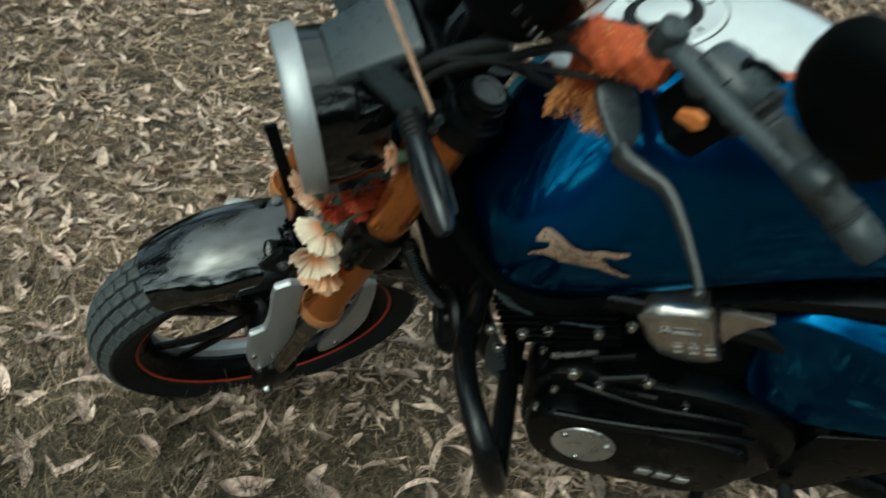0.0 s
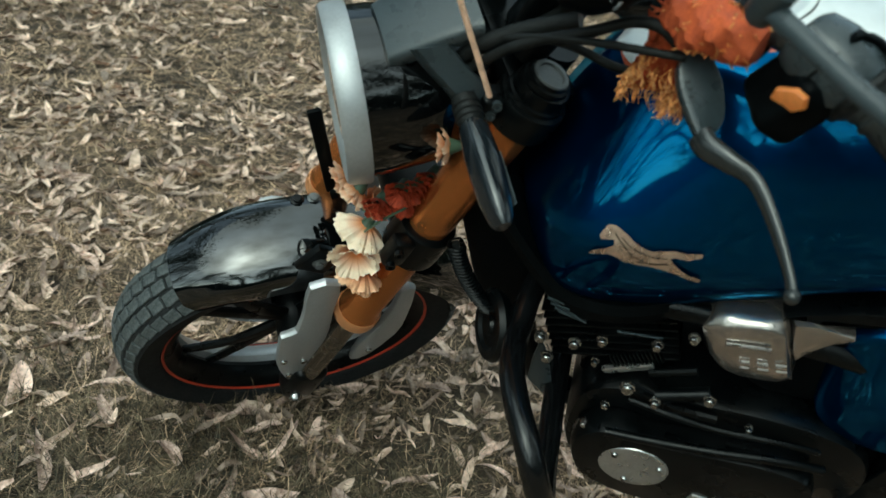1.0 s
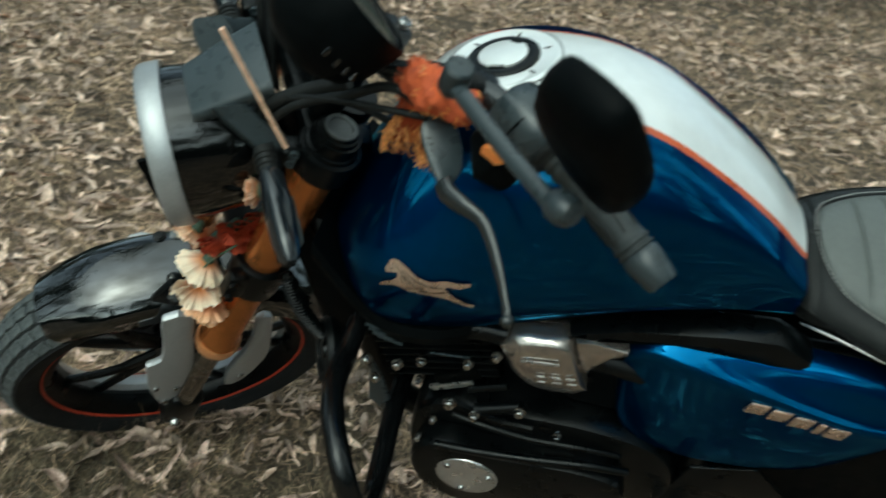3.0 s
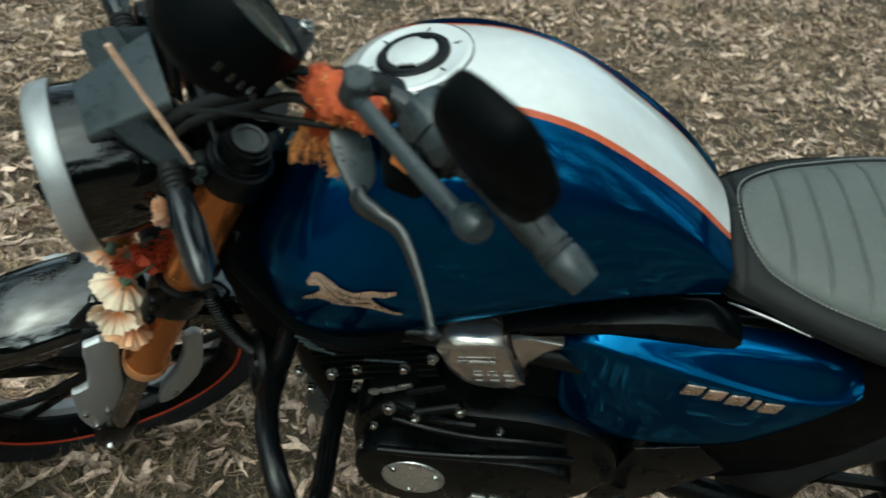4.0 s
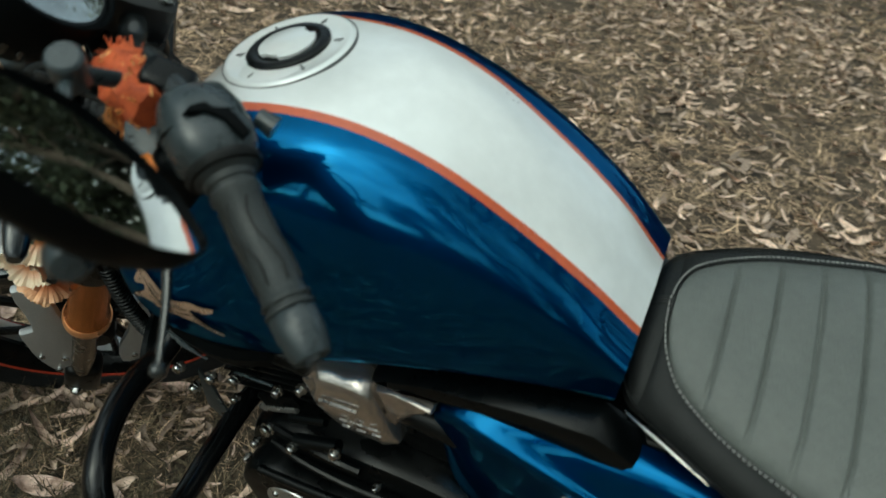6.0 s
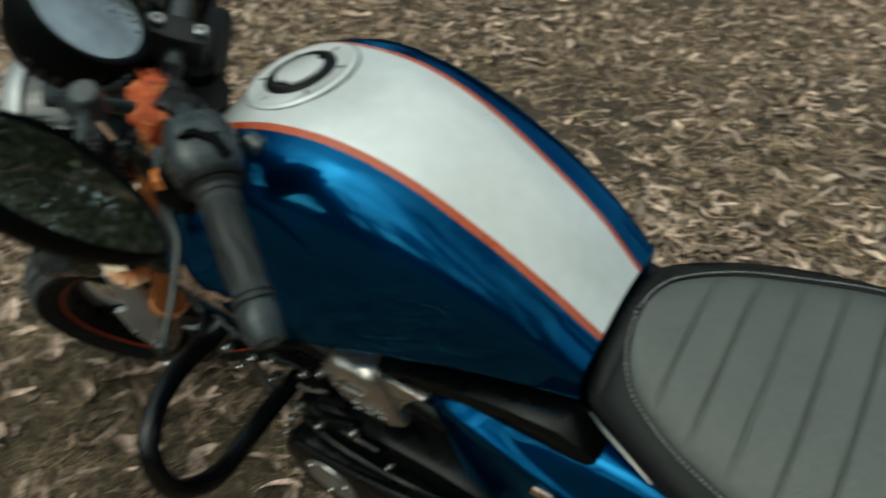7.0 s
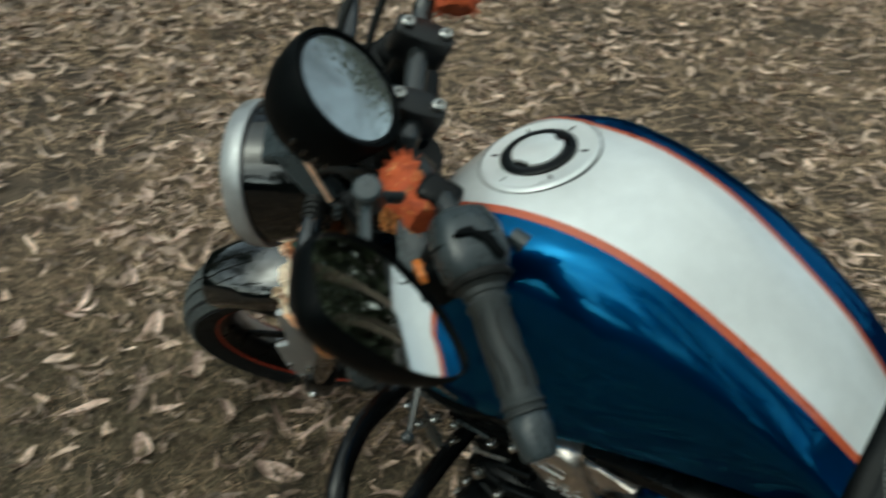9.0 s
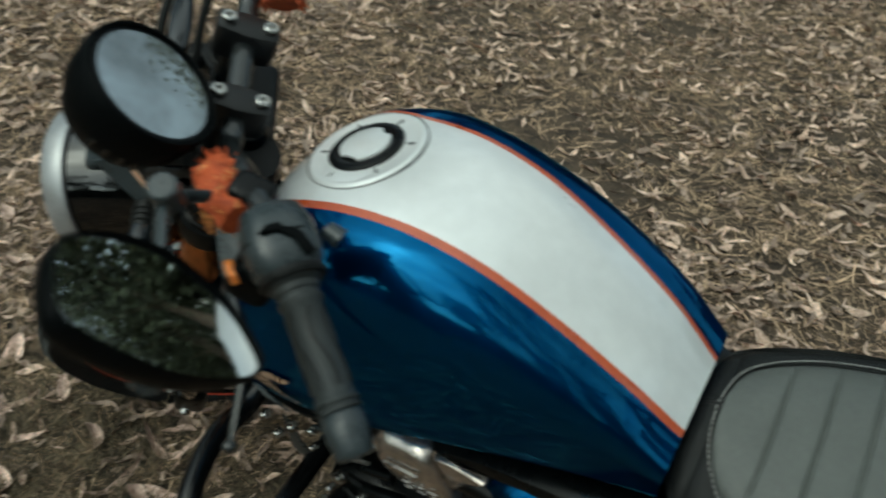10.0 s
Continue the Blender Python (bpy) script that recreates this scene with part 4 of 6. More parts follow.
# fork legs
for l_, nm in ((0.116, "fork_leg"), (-0.098, "fork_leg")):
    m = Matrix.Translation((0.014, l_, 0))
    leg = steer_part(nm, lathe([(0.020, 0.260), (0.0270, 0.260), (0.0312, 0.264), (0.0316, 0.284), (0.0300, 0.290), (0.0272, 0.296), (0.0272, 0.50), (0.0280, 0.52), (0.0280, 0.74), (0.026, 0.745), (0.0, 0.745)], 36, m, cap=False), GOLD, None, "gold anodised upside-down fork tube")
    steer_part("seal_ring", lathe([(0.028, 0.262), (0.0332, 0.264), (0.0340, 0.270), (0.0340, 0.279), (0.0325, 0.283), (0.028, 0.284)], 36, m, cap=False), GOLDL, leg, "pale gold seal ring of the fork")
    steer_part("stanchion", lathe([(0.0185, 0.02), (0.0185, 0.27)], 28, m), STEEL, leg, "worn steel stanchion")
    steer_part("fork_foot", box((0.058, 0.05, 0.10), Matrix.Translation((0.012, l_ - math.copysign(0.006, l_), 0.012)), 0.014, seg=3), BLACKM, leg, "black fork foot")
    steer_part("axle_bolt", lathe([(0.011, -0.02), (0.011, 0.0), (0.009, 0.004), (0.0055, 0.004), (0.0055, 0.001), (0, 0.001)], 16, frame_at((0.020, l_ + math.copysign(0.022, l_), -0.022), (0.25, math.copysign(1, l_), -0.1)), cap=False), CHROME, leg)
    # cast guards in front of and behind the leg
    mo = Matrix(((1, 0, 0, 0), (0, 0, 1, l_ - 0.010 if l_ > 0 else l_ - 0.004), (0, 1, 0, 0), (0, 0, 0, 1)))
    fr = [(0.118, 0.360), (0.078, 0.368), (0.062, 0.30), (0.046, 0.235), (0.032, 0.16), (0.022, 0.075), (0.040, 0.030), (0.058, 0.040), (0.088, 0.100), (0.104, 0.165), (0.112, 0.205), (0.094, 0.222), (0.104, 0.29)]
    fr = [(p.x, p.y) for p in spline([(a_, b_, 0) for a_, b_ in fr], 2, True)]
    steer_part("fork_guard", plate([(p[0] - 0.008, (p[1] - 0.012) * (1 if l_ > 0 else 0.66)) for p in fr], 0.014, mo, 0.005), SILVER, leg, "silver cast fork guard")
    bk = [(-0.030, 0.33), (-0.052, 0.335), (-0.080, 0.24), (-0.088, 0.18), (-0.072, 0.10), (-0.045, 0.085), (-0.036, 0.15), (-0.044, 0.22), (-0.040, 0.28)]
    bk = [(p.x, p.y) for p in spline([(a_, b_, 0) for a_, b_ in bk], 2, True)]
    steer_part("fork_guard", plate(bk, 0.014, mo, 0.005), SILVER, leg, "silver cast fork guard")
    for q in ((0.074, 0.105), (0.048, 0.045), (0.040, 0.10), (-0.062, 0.125)):
        steer_part("guard_bolt", lathe([(0.0055, 0), (0.0055, 0.004), (0.003, 0.005), (0, 0.004)], 10, mo @ Matrix.Translation((q[0], q[1], 0.013)), cap=False), CHROME, leg)
    # lower clamp
    steer_part("fork_clamp", lathe([(0.030, 0.452), (0.0365, 0.455), (0.0375, 0.462), (0.0375, 0.505), (0.0365, 0.512), (0.030, 0.515)], 36, m), BLACKM, leg, "black fork clamp")
    steer_part("clamp_lug", box((0.028, 0.022, 0.05), Matrix.Translation((0.050, l_ + 0.022, 0.485)), 0.006), BLACKM, leg)
    for hh in (0.47, 0.497):
        steer_part("clamp_bolt", lathe([(0.006, 0), (0.006, 0.006), (0.003, 0.006), (0.003, 0.003), (0, 0.003)], 12, frame_at((0.056, l_ + 0.033, hh), (0.2, 1, 0)), cap=False), BLACKM, leg)
    steer_part("fork_cap", lathe([(0.0, 0.768), (0.0125, 0.768), (0.0130, 0.774), (0.0195, 0.7745), (0.0205, 0.771), (0.0235, 0.770), (0.0240, 0.765), (0.0268, 0.7645), (0.0275, 0.760), (0.0275, 0.750), (0.0300, 0.749), (0.0310, 0.745), (0.0355, 0.744), (0.0365, 0.741), (0.0365, 0.712), (0.0, 0.712)], 40, Matrix.Translation((0.010, l_, 0.0)), cap=False), BLACKM, leg, "black fork top clamp with ringed adjuster")
    steer_part("cap_ring", lathe([(0.0, 0.7742), (0.0128, 0.7742), (0.0138, 0.7762), (0.0180, 0.7762), (0.0192, 0.7735)], 32, Matrix.Translation((0.010, l_, 0.0)), cap=False), RINGM, leg, "dull grey ring of the fork adjuster")
    steer_part("pinch_lug", box((0.030, 0.026, 0.026), pose(0.048, l_ - 0.004, 0.727, 0, 12, 0), 0.006, seg=3), BLACKM, leg)
    for hh in (-0.006, 0.008):
        steer_part("pinch_bolt", lathe([(0.0052, 0), (0.0052, 0.005), (0.0028, 0.005), (0.0028, 0.002), (0, 0.002)], 12, frame_at((0.052, l_ + 0.008, 0.727 + hh), (0.3, 1, 0.2)), cap=False), GREYPL, leg)
steer_part("lower_yoke", box((0.09, 0.20, 0.035), pose(0.0, 0.01, 0.485), 0.012), BLACKM)
steer_part("upper_yoke", box((0.085, 0.21, 0.03), pose(-0.005, 0.01, 0.735), 0.012), BLACKM)

# head lamp
AX = Vector((0.912, -0.035, -0.407)).normalized()
HC = Vector((0.160, 0.035, 0.624))
HM = frame_at(HC, AX, (0, 1, 0))
lamp = steer_part("headlight", lathe([(0.0, -0.150), (0.040, -0.147), (0.068, -0.130), (0.082, -0.098), (0.087, -0.050), (0.0885, -0.020), (0.0, -0.018)], 56, HM, cap=False), BOWLB, None, "round glossy black headlight with silver bezel")
steer_part("bezel", lathe([(0.0885, -0.026), (0.0935, -0.026), (0.0945, -0.022), (0.0930, -0.004), (0.0900, 0.0), (0.086, -0.002), (0.082, -0.010)], 64, HM, cap=False), SILVER, lamp, "satin silver headlight bezel")
steer_part("lens", lathe([(0.0, -0.001), (0.04, -0.003), (0.07, -0.007), (0.0825, -0.010)], 48, HM, cap=False), LAMPG, lamp, "clear headlight lens")
# cowl over the lamp
cow = []
for i in range(13):
    t = i / 12
    back = -0.052 - 0.085 * t
    w, lift = 0.037 + 0.012 * t, 0.086 + 0.044 * t - 0.006 * t * t
    c = HC + AX * back
    up = Vector((-AX.z, 0, AX.x)).normalized()
    rim_ = [(0.97, -0.016), (1.0, -0.009), (0.975, -0.003), (0.90, 0.0005), (0.75, 0.002)]
    sec = [(p.x, p.y) for p in spline([(-w * a, lift + b, 0) for a, b in rim_] + [(0, lift + 0.005, 0)] + [(w * a, lift + b, 0) for a, b in rim_[::-1]], 2)] + [(w * 0.8, lift - 0.020), (0, lift - 0.015), (-w * 0.8, lift - 0.020)]
    cow.append([c + up * b + Vector((0, a, 0)) for a, b in sec])
steer_part("lamp_cowl", loft(cow), GREYPL, lamp, "dark grey cowl over the headlight")
for s, l0 in ((1, 0.021), (-1, 0.021)):
    # side bracket that carries the indicator
    # sloping arm: (f, l, h) of its front and rear edge from under the cowl to the stalk
    arm = []
    for fa, ha, fb, hb, out in ((0.130, 0.740, 0.094, 0.756, 0.072), (0.139, 0.750, 0.104, 0.764, 0.084), (0.124, 0.741, 0.087, 0.754, 0.094), (0.106, 0.732, 0.070, 0.748, 0.104), (0.090, 0.724, 0.056, 0.741, 0.113), (0.086, 0.720, 0.053, 0.736, 0.1155), (0.083, 0.714, 0.051, 0.730, 0.114)):
        A, B = Vector((fa, l0 + s * (out - 0.021), ha)), Vector((fb, l0 + s * (out - 0.021), hb))
        into, across = Vector((-0.012, -0.022 * s, -0.020)), B - A
        arm.append([A + into, A + into * 0.45 - across * 0.02, A + into * 0.12 + across * 0.06, A + across * 0.16, B - across * 0.10, B + into * 0.08 - across * 0.02, B + into * 0.35, B + into])
    steer_part("indicator_bracket", loft(arm), GREYPL, None, "dark grey indicator bracket")
    root, tip = Vector((0.078, l0 + s * 0.090, 0.724)), Vector((0.078, l0 + s * 0.235, 0.716))
    d = (tip - root).normalized()
    ind = steer_part("indicator", lathe([(0.0, 0.0), (0.0125, 0.0), (0.0125, 0.026), (0.011, 0.030), (0.0, 0.030)], 20, frame_at(root, d), cap=False), RUBBER, None, "black front indicator stalk lamp")
    for k in range(3):
        steer_part("stalk_ridge", lathe([(0.012, 0.006 + 0.007 * k), (0.0142, 0.0075 + 0.007 * k), (0.0142, 0.0095 + 0.007 * k), (0.012, 0.011 + 0.007 * k)], 20, frame_at(root, d), cap=False), RUBBER, ind)
    dm = frame_at(root, d, (0, 0, 1))
    rr = []
    for t, a, b in ((0.028, 0.0105, 0.011), (0.036, 0.0125, 0.0135), (0.06, 0.0140, 0.0160), (0.085, 0.0140, 0.0165), (0.11, 0.0125, 0.0150), (0.13, 0.0095, 0.012), (0.137, 0.006, 0.008)):
        rr.append([dm @ Vector((b * math.copysign(abs(math.cos(u)) ** 0.7, math.cos(u)), a * math.copysign(abs(math.sin(u)) ** 0.7, math.sin(u)), t)) for u in (2 * math.pi * k / 20 for k in range(20))])
    steer_part("lamp_body", loft(rr), LAMPB, ind, "smoked black indicator body")
    for k in range(6):
        steer_part("lens_line", box((0.0012, 0.0012, 0.055), dm @ Matrix.Translation((0.011 - 0.0026 * k, -0.0132, 0.092)), 0.0), GREYPL, ind)
# plate holder under the lamp
hm = frame_at((0.132, 0.030, 0.521), (0.074, 0, 0.148), (0, 1, 0))
holder = steer_part("plate_holder", box((0.006, 0.016, 0.165), hm, 0.0022), PLASTIC, None, "thin black bracket below the headlight")
steer_part("bracket_foot", lathe([(0.010, -0.004), (0.010, 0.004), (0.005, 0.004), (0.005, -0.004), (0.010, -0.004)], 16, hm @ Matrix.Translation((0.0, 0.0, -0.086)) @ pose(0, 0, 0, 90, 0, 0), cap=False), PLASTIC, holder)

# instrument
GM = frame_at((0.067, 0.122, 0.949), (-0.539, -0.119, 0.834), (1, 0, 0))
gauge = steer_part("instrument_pod", lathe([(0.0, -0.075), (0.030, -0.072), (0.048, -0.058), (0.058, -0.035), (0.0605, -0.012), (0.0602, 0.000), (0.0585, 0.004), (0.0560, 0.004), (0.0545, 0.0), (0.0, -0.001)], 56, GM, cap=False), PLASTIC, None, "round black instrument pod")
steer_part("dial_glass", lathe([(0.0545, -0.0005), (0.0535, 0.0012), (0.03, 0.003), (0.0, 0.0036)], 56, GM, cap=False), GAUGEG, gauge, "instrument glass, pale and near-mirror for a bright sky reflection")
steer_part("dial_ring", lathe([(0.0508, 0.0012), (0.0510, 0.0018), (0.0535, 0.0013), (0.0538, 0.0008)], 56, GM, cap=False), BLACKM, gauge)
for k in range(4):
    a = 1.2 + 0.22 * k
    steer_part("vent_slot", box((0.016, 0.005, 0.004), GM @ Matrix.Rotation(a, 4, "Z") @ Matrix.Translation((0.056, 0, -0.036)) @ pose(0, 0, 0, 0, 70, 0), 0.001), BLACKG, gauge)
steer_part("pod_arm", tube([(0.05, 0.105, 0.90), (0.03, 0.07, 0.83), (0.01, 0.05, 0.76)], 0.014, 10), BLACKM, gauge)

# handlebar
L0 = 0.028
BAR = [(0.0, 0.0, 0.868), (0.0, 0.065, 0.868), (0.0, 0.10, 0.876), (-0.012, 0.150, 0.925), (-0.030, 0.200, 0.955), (-0.060, 0.270, 0.968), (-0.105, 0.375, 0.966)]
bar_pts = [(f, L0 - l, h) for f, l, h in BAR[::-1]] + [(f, L0 + l, h) for f, l, h in BAR[1:]]
bar = steer_part("handlebar", tube(bar_pts, 0.0118, 16, 6), LEVERM, None, "dark grey tubular handlebar")
for s in (-1, 1):
    cm = pose(0.0, L0 + s * 0.046, 0.868, 0, -8, 0)
    bone = [(p.x, p.y) for p in spline([(-0.031, -0.010, 0), (-0.022, -0.0135, 0), (0, -0.016, 0), (0.022, -0.0135, 0), (0.031, -0.010, 0), (0.031, 0.010, 0), (0.022, 0.0135, 0), (0, 0.016, 0), (-0.022, 0.0135, 0), (-0.031, 0.010, 0)], 2, True)]
    cl = steer_part("bar_clamp", plate(bone, 0.044, cm @ Matrix.Translation((0, 0, -0.022)), 0.004), CLAMPM, bar, "dark grey handlebar clamp")
    steer_part("riser", lathe([(0.020, -0.11), (0.019, -0.02), (0.016, -0.01)], 20, cm), BLACKM, bar)
    for f_ in (-0.021, 0.021):
        steer_part("clamp_screw", lathe([(0.0075, 0.020), (0.0075, 0.027), (0.006, 0.0285), (0.0038, 0.0285), (0.0038, 0.025), (0, 0.025)], 16, cm @ Matrix.Translation((f_, 0, 0)), cap=False), CHROME, cl)


def along_bar(s, a, b):
    """Frame on the bar's outer straight run, z outward, from the inner end of the grip."""
    p0, p1 = Vector((-0.060, L0 + s * 0.270, 0.968)), Vector((-0.112, L0 + s * 0.395, 0.966))
    return frame_at(p0 + (p1 - p0).normalized() * a, p1 - p0, (0, 0, 1))


for s in (-1, 1):
    gm = along_bar(s, -0.004, 0)
    GL, GR = 0.745, 0.86  # grip length and girth
    prof = [(0.012, 0.0), (0.025, 0.0), (0.026, 0.004), (0.021, 0.008), (0.0205, 0.014), (0.0185, 0.016), (0.0185, 0.020), (0.0205, 0.022), (0.0205, 0.026), (0.0178, 0.030), (0.0180, 0.07), (0.0172, 0.12), (0.0178, 0.128), (0.0195, 0.130), (0.0195, 0.133), (0.0172, 0.1345), (0.0172, 0.137), (0.0195, 0.1385), (0.0195, 0.141), (0.018, 0.142)]
    grip = steer_part("grip", lathe([(r_ * GR, z_ * GL) for r_, z_ in prof], 32, gm), GRIPM, bar, "dark rubber handlebar grip")
    for k in range(7):
        a = 0.9 * k
        steer_part("grip_rib", tube([gm @ Vector((0.0182 * GR * math.cos(a + d_), 0.0182 * GR * math.sin(a + d_), z_ * GL)) for d_, z_ in ((0, 0.036), (0.25, 0.05), (0.25, 0.068), (0, 0.084), (-0.2, 0.10), (-0.1, 0.118))], 0.0009, 5, 4), RUBBER, grip)
    be = []
    for z_, r_ in ((0.142, 0.0175), (0.146, 0.0195), (0.160, 0.0195), (0.182, 0.0165), (0.186, 0.0145), (0.186, 0.009), (0.181, 0.008)):
        be.append([gm @ Vector((GR * r_ * math.cos(u) * (1 - 0.05 * (k % 2)), GR * r_ * math.sin(u) * (1 - 0.05 * (k % 2)), GL * z_)) for k, u in ((k, 2 * math.pi * k / 16) for k in range(16))])
    steer_part("bar_end", loft(be), GREYPL, grip, "dark grey faceted bar-end weight")
    # switch housing
    sm = along_bar(s, -0.036, 0)
    sec = []
    for z_, a_, b_, o_ in ((-0.030, 0.015, 0.017, 0.0), (-0.027, 0.021, 0.024, 0.002), (-0.010, 0.0265, 0.029, 0.002), (0.010, 0.0275, 0.030, 0.002), (0.022, 0.025, 0.027, 0.001), (0.028, 0.020, 0.022, 0.0)):
        sec.append([sm @ Vector((a_ * math.copysign(abs(math.cos(u)) ** 0.75, math.cos(u)) - o_, b_ * math.copysign(abs(math.sin(u)) ** 0.75, math.sin(u)), z_)) for u in (2 * math.pi * k / 28 for k in range(28))])
    sw = steer_part("switch_housing", loft(sec), GREYPL, bar, "dark grey handlebar switch housing")
    # a winged rocker on the housing's crown, in a shallow dished seat
    km = frame_at((-0.0488, L0 + s * 0.2452, 0.9915), (0.05, 0, 1), (-0.97, s * 0.24, 0))
    steer_part("rocker_switch", plate([(-0.021, -0.004), (-0.008, 0.003), (0.004, 0.002), (0.019, -0.008), (0.022, -0.001), (0.009, 0.009), (0.002, 0.0105), (-0.005, 0.0085), (-0.011, 0.0105), (-0.019, 0.0035)], 0.0062, km, 0.0018), PLASTIC, sw, "black winged rocker switch")
    steer_part("housing_seam", tube([sm @ Vector((0.030 * math.cos(u) - 0.004, 0.0325 * math.sin(u), 0.0)) for u in (2 * math.pi * k / 14 for k in range(14))], 0.0009, 5, 3, closed=True), PLASTIC, sw)
    steer_part("housing_collar", lathe([(0.0225, 0.026), (0.0260, 0.0275), (0.0270, 0.031), (0.0255, 0.034), (0.020, 0.035)], 28, sm), RUBBER, sw, "black rubber collar")
    if s > 0:
        fm = frame_at((-0.017, 0.281, 0.947), (0.75, 0.35, -0.2), (0, 1, 0))
        steer_part("hazard_button", plate([(-0.013, -0.006), (0.005, -0.008), (0.012, -0.002), (0.010, 0.006), (0.001, 0.008), (-0.012, 0.002)], 0.008, fm @ Matrix.Translation((0, 0, 0.0)) @ pose(0, 0, 0, 0, 0, 15), 0.002), LENSO, sw, "amber flasher button")
        steer_part("switch_block", box((0.040, 0.055, 0.052), pose(-0.036, 0.268, 0.935, 0, -10, -20), 0.010, seg=3), PLASTIC, sw, "black switch block below the bar")
        steer_part("horn_tab", tube([(-0.080, 0.248, 0.972), (-0.092, 0.256, 0.972)], [0.007, 0.009], 10, 3), GREYPL, sw)
    # lever and perch
    pv = Matrix(((-0.235, -0.865, 0.444, -0.008), (0.906 * s, -0.029 * s, 0.423 * s, L0 + s * 0.185), (-0.353, 0.501, 0.790, 0.890), (0, 0, 0, 1)))
    blade = spline([(-0.017, 0.003, 0), (-0.014, 0.019, 0), (0.0, 0.0215, 0), (0.0156, 0.022, 0), (0.034, 0.018, 0), (0.045, 0.012, 0), (0.056, -0.0055, 0), (0.044, -0.0109, 0), (0.014, -0.0129, 0), (-0.0064, -0.0092, 0)], 3, True)
    perch = steer_part("lever_perch", plate([(p.x, p.y) for p in blade], 0.012, pv @ Matrix.Translation((0, 0, -0.008)), 0.003), GREYPL, bar, "grey leaf-shaped lever perch")
    for k in range(3):
        steer_part("perch_mark", box((0.0045, 0.0012, 0.0006), pv @ pose(0.006 + 0.006 * k, -0.006, 0.0042, 0, 0, 80), 0), RUBBER, perch)
    lv = [(-0.0165, L0 + s * 0.228, 0.868), (-0.0165, L0 + s * 0.240, 0.869), (-0.022, L0 + s * 0.258, 0.876), (-0.031, L0 + s * 0.280, 0.882), (-0.033, L0 + s * 0.318, 0.878), (-0.031, L0 + s * 0.355, 0.871), (-0.030, L0 + s * 0.369, 0.866)]
    lever = steer_part("lever", tube(lv, [0.012, 0.0115, 0.0095, 0.0072, 0.0055, 0.0045, 0.0045], 12, 6, flat=0.65), LEVERM, bar, "dark grey clutch lever" if s > 0 else "dark grey brake lever")
    eb = bmesh.new()
    bmesh.ops.create_uvsphere(eb, u_segments=14, v_segments=10, radius=0.0062, matrix=Matrix.Translation(lv[-1]))
    steer_part("lever_ball", eb, LEVERM, lever)
    steer_part("perch_clamp", box((0.038, 0.030, 0.040), pose(-0.022, L0 + s * 0.185, 0.942, 0, 0, -s * 20), 0.008, seg=3), BLACKM, bar)

# mirrors
for s in (1, -1):
    g_ = lambda f, l, h: (f, l if s > 0 else 2 * L0 - l, h)
    stem = steer_part("mirror_stem", tube([g_(0.012, 0.232, 0.968), g_(0.035, 0.247, 0.985), g_(0.040, 0.265, 0.992), g_(0.032, 0.330, 1.004), g_(0.026, 0.385, 1.018)], [0.007, 0.0072, 0.0070, 0.0066, 0.0068], 12, 5, flat=0.6), GREYPL, bar, "dark grey mirror stem")
    steer_part("stem_knob", lathe([(0.0, 0.010), (0.0095, 0.010), (0.0115, 0.008), (0.0115, -0.016), (0.009, -0.02), (0.0, -0.02)], 24, frame_at(g_(0.040, 0.249, 0.996), (0.25, 0.1 * s, 1)), cap=False), GREYPL, stem)
    steer_part("ball_joint", lathe([(0.0, -0.013), (0.008, -0.012), (0.0115, -0.007), (0.0125, 0.0), (0.0115, 0.007), (0.008, 0.012), (0.0, 0.013)], 20, frame_at(g_(0.028, 0.392, 1.026), (0, s, 0.7)), cap=False), GREYPL, stem)
    # head: points of the rim in steering axes, glass turned to the rider
    outline = [(0.070, 0.386, 1.134), (0.074, 0.362, 1.127), (0.070, 0.348, 1.117), (0.055, 0.334, 1.093), (0.033, 0.328, 1.064), (0.012, 0.334, 1.044), (-0.011, 0.350, 1.024), (-0.029, 0.376, 1.017), (-0.030, 0.389, 1.021), (-0.021, 0.400, 1.036), (-0.003, 0.409, 1.061), (0.020, 0.413, 1.089), (0.046, 0.409, 1.117), (0.063, 0.402, 1.133)]
    rim_pts = spline([g_(*p) for p in outline], 5, True)
    cen = sum(rim_pts, Vector()) / len(rim_pts)
    nrm = Vector((-0.644, -0.336 * s, 0.687)).normalized()
    flatp = [p - nrm * (p - cen).dot(nrm) for p in rim_pts]
    ring_at = lambda k, d: [cen + (p - cen) * k + nrm * d for p in flatp]
    head = steer_part("mirror_shell", loft([ring_at(0.955, -0.001), ring_at(0.962, 0.004), ring_at(0.98, 0.0055), ring_at(1.0, 0.003), ring_at(1.0, -0.004), ring_at(0.96, -0.012), ring_at(0.86, -0.019), ring_at(0.6, -0.023), ring_at(0.25, -0.025)]), PLASTIC, bar, "black teardrop mirror")
    steer_part("mirror_glass", loft([ring_at(0.964, 0.0022), ring_at(0.5, 0.0034), ring_at(0.05, 0.0040)]), MIRROR, head, "mirror glass")

